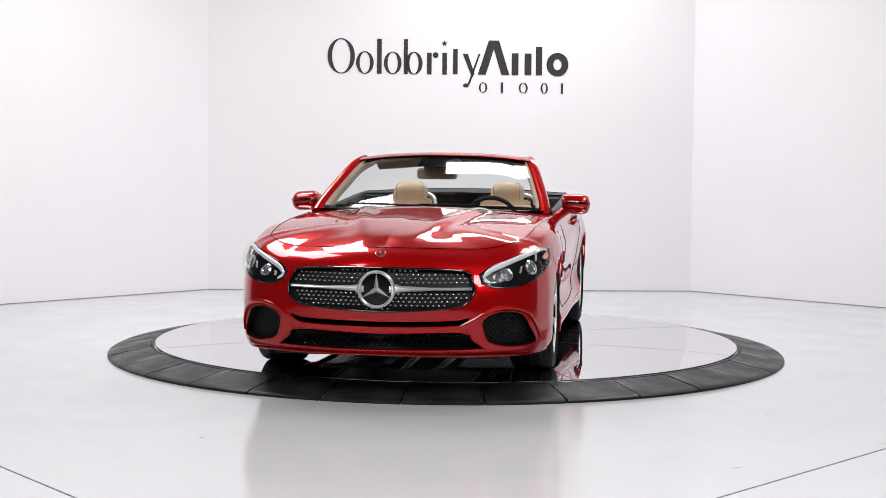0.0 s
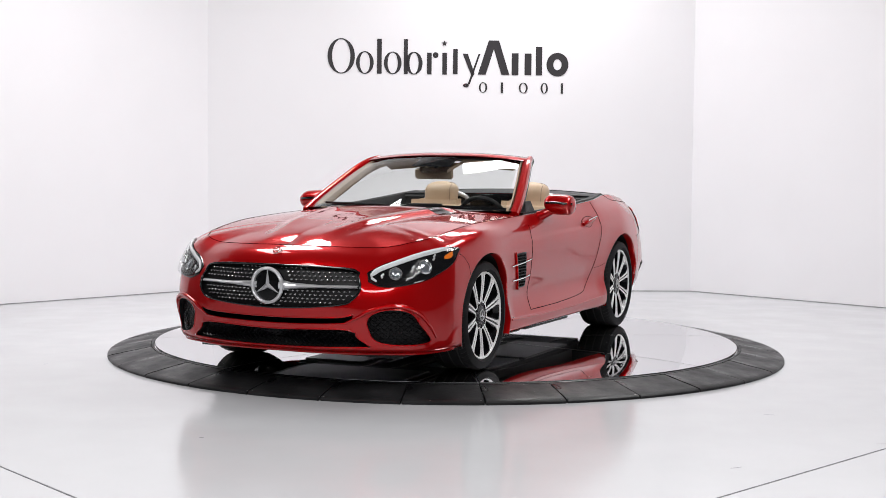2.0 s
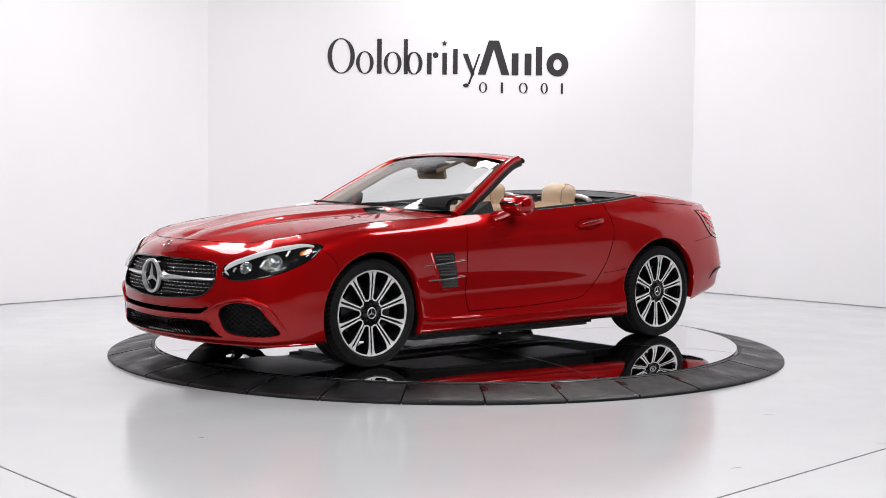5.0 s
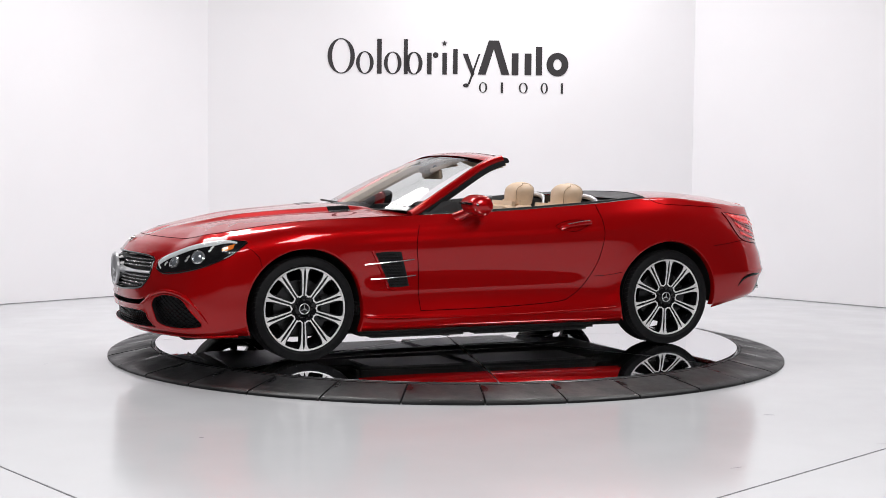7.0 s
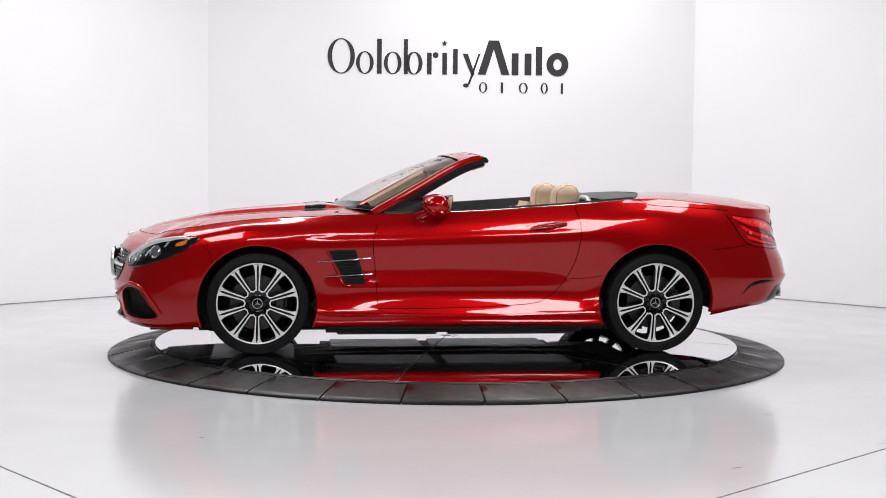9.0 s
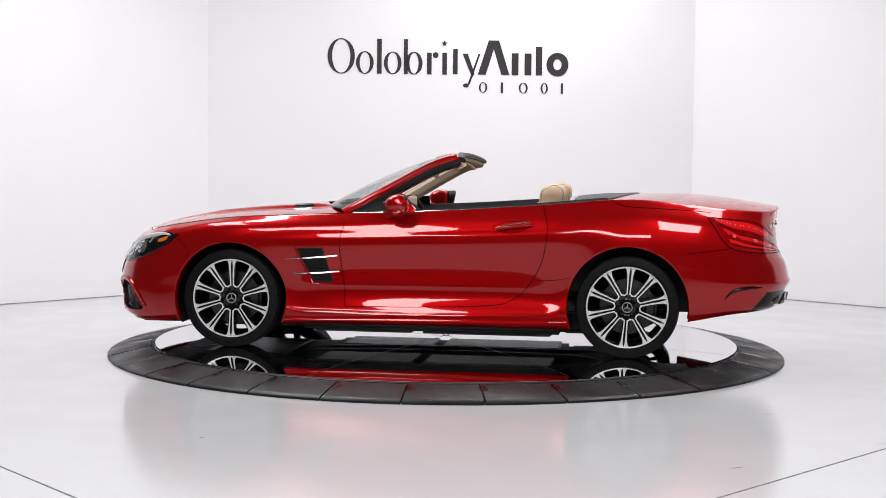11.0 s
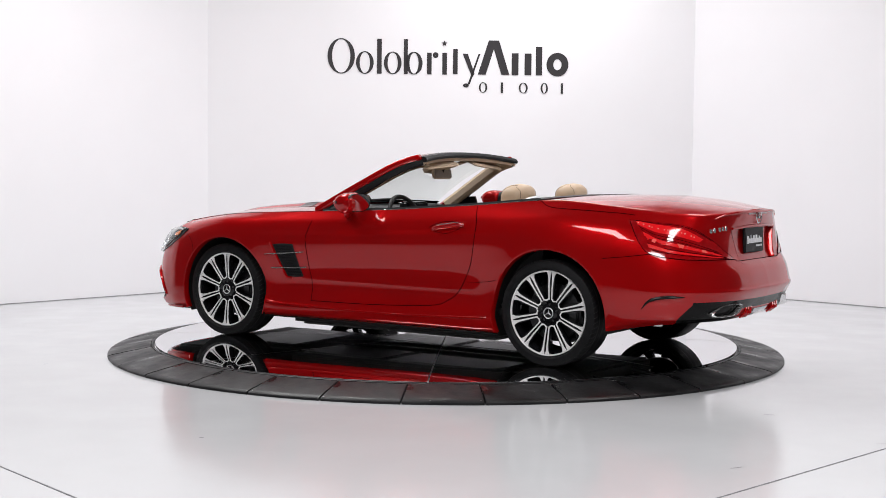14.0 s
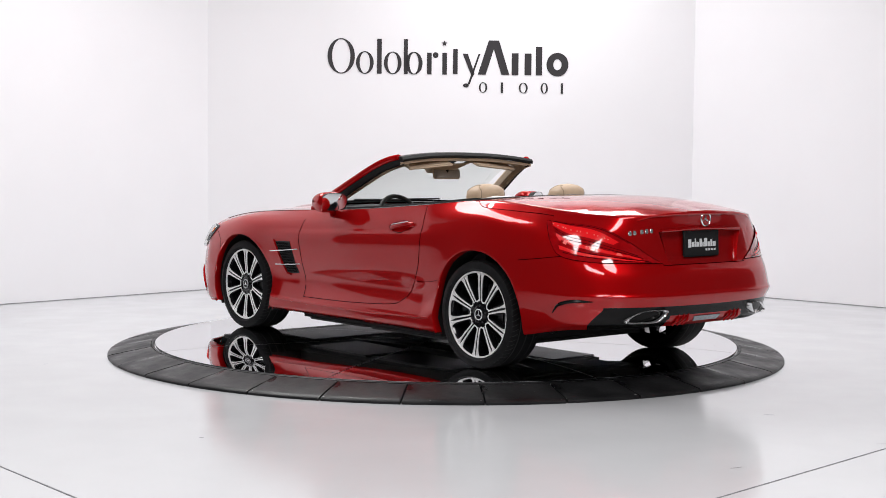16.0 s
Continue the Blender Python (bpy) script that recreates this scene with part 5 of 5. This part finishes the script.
# ---- the car: cabin ----
def seat(car, y):
    root = part("seat", box(bmesh.new(), -.02, .50, y - .26, y + .26, .32, .47, .06), M_LEATHER, car, "cream leather sports seat")

    def cushion(name, x0, x1, w, z0, z1, lean, px, pz, bev):
        bm = bmesh.new()
        box(bm, x0, x1, -w, w, z0, z1, bev, Matrix.Translation((px, y, pz)) @ pose(0, 0, 0, 0, lean, 0))
        return part(name, bm, M_LEATHER, root)
    cushion("backrest", -.07, .08, .245, 0, .56, 16, .49, .43, .06)
    for s in (-1, 1):
        bm = bmesh.new()
        box(bm, -.10, .06, -.045, .045, .05, .42, .04, Matrix.Translation((.49, y + s * .225, .43)) @ pose(0, 0, 0, 0, 16, s * 12))
        part("bolster", bm, M_LEATHER, root)
    # headrest: a rounded shell, fuller at the front
    bm = bmesh.new()
    rows = []
    n, m = 20, 28
    for i in range(n + 1):
        v = i / n
        z = -.02 + .165 * v
        r = min(1.0, (1 - max(0, (v - .45) / .55) ** 2.6)) ** .5 if v < 1 else 0.02
        row = []
        for j in range(m):
            a = 2 * math.pi * j / m
            c, q = math.cos(a), math.sin(a)
            e = .62
            row.append((.775 + .022 * v + (.098 if c < 0 else .088) * math.copysign(abs(c) ** e, c) * r * (1 - .12 * (1 - v)), y + .132 * math.copysign(abs(q) ** e, q) * r * (1 - .1 * (1 - v)), .965 + z))
        rows.append(row)
    vs = sheet(bm, rows, close_v=True)
    bm.faces.new(vs[0])
    bm.faces.new(vs[-1])
    hr = part("headrest", bm, M_LEATHER, root)
    for s in (-1, 1):
        front, back = [], []
        for v in np.linspace(0, .93, 16):
            r = (1 - max(0, (v - .45) / .55) ** 2.6) ** .5
            w = .132 * r * (1 - .1 * (1 - v))
            q = min(.97, (.098 / max(w, .098)) ** (1 / .62))
            c = math.sqrt(1 - q * q)
            yy, zz = y + s * w * q ** .62, .945 + .165 * v
            front.append((.775 + .022 * v - .098 * c ** .62 * r * (1 - .12 * (1 - v)), yy, zz))
            back.append((.775 + .022 * v + .088 * c ** .62 * r * (1 - .12 * (1 - v)), yy, zz))
        part("piping", tube(bmesh.new(), front + back[::-1], .0022, 6), M_SEAM, hr)
    bm = bmesh.new()
    box(bm, .66, .86, y - .215, y + .215, .80, .975, .06)
    part("backrest_top", bm, M_LEATHER, root)
    return root


def car_cabin(ns):
    car, G = ns["car"], ns["G"]
    bm = bmesh.new()
    box(bm, -.95, .98, -.80, .80, .28, .36, .02)
    part("cabin_floor", bm, M_DARK, car, "dark cabin floor")
    bm = bmesh.new()
    rows = []
    for y in np.linspace(-.76, .76, 31):
        k = (y / .76) ** 2
        prof = [(-.80 + .22 * k, .935), (-.66 + .16 * k, .925), (-.45, .918), (-.33, .905), (-.26, .86), (-.24, .74), (-.34, .62), (-.5, .5), (-.8, .45)]
        hump = .03 * math.exp(-((y + .36) / .16) ** 2)
        rows.append([(x, y, z + (hump if -.5 < x < -.2 and z > .8 else 0)) for x, z in prof])
    sheet(bm, rows)
    dash = part("dashboard", bm, M_DARK, car, "dark soft-touch dashboard")
    bm = bmesh.new()
    box(bm, -.33, -.25, -.13, .13, .88, .965, .012)
    part("display", bm, M_GLOSS, dash)
    bm = bmesh.new()
    tube(bm, [(-.262, y, .80) for y in (-.1, .3, .7)], .016, 8)
    part("dash_trim", bm, M_WOOD, dash)
    bm = bmesh.new()
    box(bm, -.30, .60, -.11, .11, .34, .60, .03)
    part("centre_console", bm, M_WOOD, car, "dark wood centre console")
    # steering wheel
    M = Matrix.Translation((-.10, -.36, .845)) @ pose(0, 0, 0, 0, -24, 0)
    bm = bmesh.new()
    tube(bm, [M @ Vector((0, .178 * math.cos(a), .178 * math.sin(a))) for a in np.linspace(0, 2 * math.pi, 40, endpoint=False)], .0155, 10, True)
    wheel = part("steering_wheel", bm, M_DARK, car, "dark steering wheel")
    bm = bmesh.new()
    box(bm, -.03, .012, -.065, .065, -.06, .06, .02, M)
    for a in (0, 180, 270):
        box(bm, -.012, .008, .04, .17, -.016, .016, .006, M @ pose(0, 0, 0, a, 0, 0))
    part("spokes", bm, M_DARK, wheel)
    for y in (-.37, .37):
        seat(car, y)
    # wall behind the seats, roll hoops, wind deflector
    bm = bmesh.new()
    rows = []
    for y in np.linspace(-.78, .78, 25):
        rows.append([(.93, y, .36), (.90, y, .75), (.92, y, .985), (.955, y, 1.005), (1.02, y, 1.01)])
    sheet(bm, rows)
    part("rear_wall", bm, M_DARK, car, "dark wall behind the seats")
    for s in (-1, 1):
        bm = bmesh.new()
        pts = curve([(.90, s * .20, .93), (.915, s * .22, .985), (.92, s * .30, 1.012), (.92, s * .44, 1.012), (.915, s * .55, .985), (.90, s * .57, .93)], 24)
        tube(bm, [tuple(p) for p in pts], .017, 8)
        part("roll_hoop", bm, M_SATIN, car, "silver roll hoop behind the seat")
    bm = bmesh.new()
    box(bm, .90, .915, -.19, .19, .93, 1.015, .006)
    part("wind_deflector", bm, M_GLOSS, car, "dark mesh wind deflector")
    # cover behind the seats, up to the trunk lid
    idk = ns["idk"]
    sh = G[:, -1]
    ymax, xb, zb = sh[idk, 1], sh[idk, 0], sh[idk, 2]
    bm = bmesh.new()
    rows = []
    for y in np.linspace(-1, 1, 41):
        t = 1 - abs(y)
        ya = y * ymax
        x1 = xb + (1.36 - xb) * (1 - (1 - t) ** 1.5)
        z1 = zb + (1.040 - zb) * (1 - (1 - t) ** 2.4)
        i0 = int(np.argmin(np.abs(sh[:, 0] - .95) + (sh[:, 1] < .5) * 9))
        y0 = y * sh[i0, 1] * .985
        x0, z0 = .95 - .02 * t, sh[i0, 2] + .012 + .012 * t
        rows.append([(x0 + (x1 - x0) * k, y0 + (ya - y0) * k, z0 + (z1 - z0) * k + .012 * math.sin(math.pi * k) * t ** .5 + .003) for k in np.linspace(0, 1, 10)])
    sheet(bm, rows)
    part("tonneau_cover", bm, M_COVER, car, "dark grey cover over the folded roof")
    bm = bmesh.new()
    tube(bm, [r[-1] for r in rows], .006, 8)
    part("cover_seal", bm, M_PLASTIC, car)


# ---- the car: wheels ----
def build_wheel(car):
    """A wheel round the y axis; its outer face looks to -y."""
    R, rim = .324, .260
    bm = bmesh.new()
    lathe(bm, [(rim + .002, .10), (rim + .012, .125), (R - .035, .132), (R - .008, .118), (R, .095), (R, -.095), (R - .008, -.115), (R - .03, -.127), (R - .05, -.130), (rim + .016, -.127), (rim + .004, -.116), (rim - .004, -.105)], 72)
    wheel = part("wheel", bm, M_TYRE, car, "black tyre on a twin-spoke black and silver alloy rim")
    wheel.data.name = "tyre"
    bm = bmesh.new()
    for k in range(3):
        y = -.06 + .06 * k
        lathe(bm, [(R + .0008, y - .005), (R + .0008, y + .005)], 72)
    for side in (-1, 1):
        for k in range(64):
            a = 2 * math.pi * k / 64
            pts = []
            for j in range(4):
                yy = side * (.075 + .044 * j / 3)
                rr = R + .0006 - (.0115 if j == 3 else .0035 if j == 2 else 0)
                aa = a + side * .02 * j
                pts.append((rr * math.cos(aa), yy, rr * math.sin(aa)))
            tube(bm, pts, .0016, 4)
    part("tread_groove", bm, M_UNDER, wheel)
    bm = bmesh.new()
    lathe(bm, [(rim, -.108), (rim - .003, -.114), (rim - .010, -.112), (rim - .014, -.09)], 72)
    part("rim_flange", bm, M_RIM, wheel, "machined silver rim edge")
    bm = bmesh.new()
    lathe(bm, [(rim - .012, -.105), (rim - .022, -.085), (rim - .035, -.03), (rim - .035, .10)], 72)
    part("rim_barrel", bm, M_GLOSS, wheel)
    bm = bmesh.new()
    lathe(bm, [(.0, -.096), (.040, -.096), (.056, -.091), (.064, -.075), (.064, -.04), (0, -.04)], 40)
    hub = part("hub", bm, M_GLOSS, wheel)
    # spoke pair: black body, silver faces either side of a narrow groove
    bm = bmesh.new()
    prof = []
    for k in range(9):
        u = k / 8
        r = .050 + (.247 - .050) * u
        w = .0150 + .0140 * u
        y = -.088 - .016 * math.sin(math.pi * u * .55)
        prof.append([(-w, y + .045, r), (-w, y + .003, r), (w, y + .003, r), (w, y + .045, r)])
    sheet(bm, [[Vector(p) for p in q] for q in prof], close_v=True)
    body = finish(bm, M_GLOSS)
    body.name = "spoke"
    bm = bmesh.new()
    for s in (-1, 1):
        rows = []
        for k in range(9):
            u = k / 8
            r = .080 + (.250 - .080) * u
            y = -.088 - .016 * math.sin(math.pi * (.14 + .86 * u) * .55)
            iw = .0046 + .0030 * u - .006 * u ** 12
            w = .0132 + .0058 * u + .016 * u ** 9
            rows.append([Vector((s * iw, y + .003, r)), Vector((s * (iw + .001), y - .001, r)), Vector((s * (w - .001), y - .001, r)), Vector((s * w, y + .003, r))])
        vs = sheet(bm, rows, close_v=True)
        bm.faces.new(vs[0])
        bm.faces.new(vs[-1])
    # web that bends round to the next pair near the hub
    rows = []
    for k in range(7):
        a = radians(-18 * (k / 6 - .5) * 1.25 - 18)
        bow = .073 + .012 * abs(k / 3 - 1) ** 2
        rows.append([Vector((-math.sin(-a) * q, -.0945, math.cos(a) * q)) for q in (bow, bow + .010)])
    sheet(bm, rows)
    face = finish(bm, M_RIM)
    face.name = "spoke_face"
    for k in range(10):
        o = new("spoke", body)
        o.parent = wheel
        o.matrix_basis = pose(0, 0, 0, 0, 36 * k, 0)
        o2 = new("spoke_face", face)
        o2.parent = o
    ring = ring_star("hub_cap", wheel, (0, -.099, 0), 0, M_SATIN, .034, (0, 0, 90), .006)
    bolt = bmesh.new()
    lathe(bolt, [(.0, -.099), (.006, -.099), (.008, -.094), (.008, -.08)], 8)
    bme = finish(bolt, M_STEEL)
    bme.name = "wheel_bolt"
    for k in range(5):
        o = new("wheel_bolt", bme)
        o.parent = wheel
        a = radians(72 * k + 20)
        o.location = (.052 * math.cos(a), 0.003, .052 * math.sin(a))
    bm = bmesh.new()
    lathe(bm, [(.07, -.030), (.175, -.030), (.175, -.002), (.07, -.002)], 48)
    part("brake_disc", bm, M_STEEL, wheel, "steel brake disc")
    bm = bmesh.new()
    box(bm, .10, .185, -.055, .02, -.085, .085, .02)
    part("brake_caliper", bm, M_STEEL, wheel, "grey brake caliper")
    return wheel


def car_wheels(ns):
    car = ns["car"]
    first = build_wheel(car)
    spots = []
    for x, z in ((-AXLE, .3398), (AXLE, .3398)):
        for s in (-1, 1):
            spots.append((x, s, z))
    for n, (x, s, z) in enumerate(spots):
        m = pose(x, s * .770 if x < 0 else s * .778, z, 0, 0.8 if x < 0 else 4.7, 0 if s < 0 else 180)
        if n == 0:
            first.matrix_basis = m
        else:
            copy_thing(first, m)


# ---- build ----
build_room()
build_sign()
TABLE = build_turntable()
CAR = build_car()

# turn of the table: seconds, degrees
TURN = [(0, 81.4), (0.5, 77.45), (1, 73.35), (1.5, 69.3), (2, 65.35), (2.5, 61.35), (3, 57.3), (3.5, 53.45), (4, 49.5), (5, 40.95), (6, 32.2), (6.5, 27.85), (7, 23.7), (7.5, 19.5),
        (8, 15.4), (8.5, 11.4), (9, 7.3), (10, -0.4), (11, -8.1), (11.5, -11.95), (12, -15.6), (12.5, -19.75), (13, -24.1), (13.5, -28.35), (14, -32.65), (14.5, -36.8), (15, -40.9), (15.5, -45.1), (16, -49.25)]


def motions():
    walk(CAR, [(t, pose(-0.0189, -0.0218, 0, 0, 0, a) @ pose(-0.0248, 0.035, 0.0778)) for t, a in TURN])
    walk(TABLE, [(t, pose(AX[0], AX[1], 0, 0, 0, a)) for t, a in TURN])


motions()
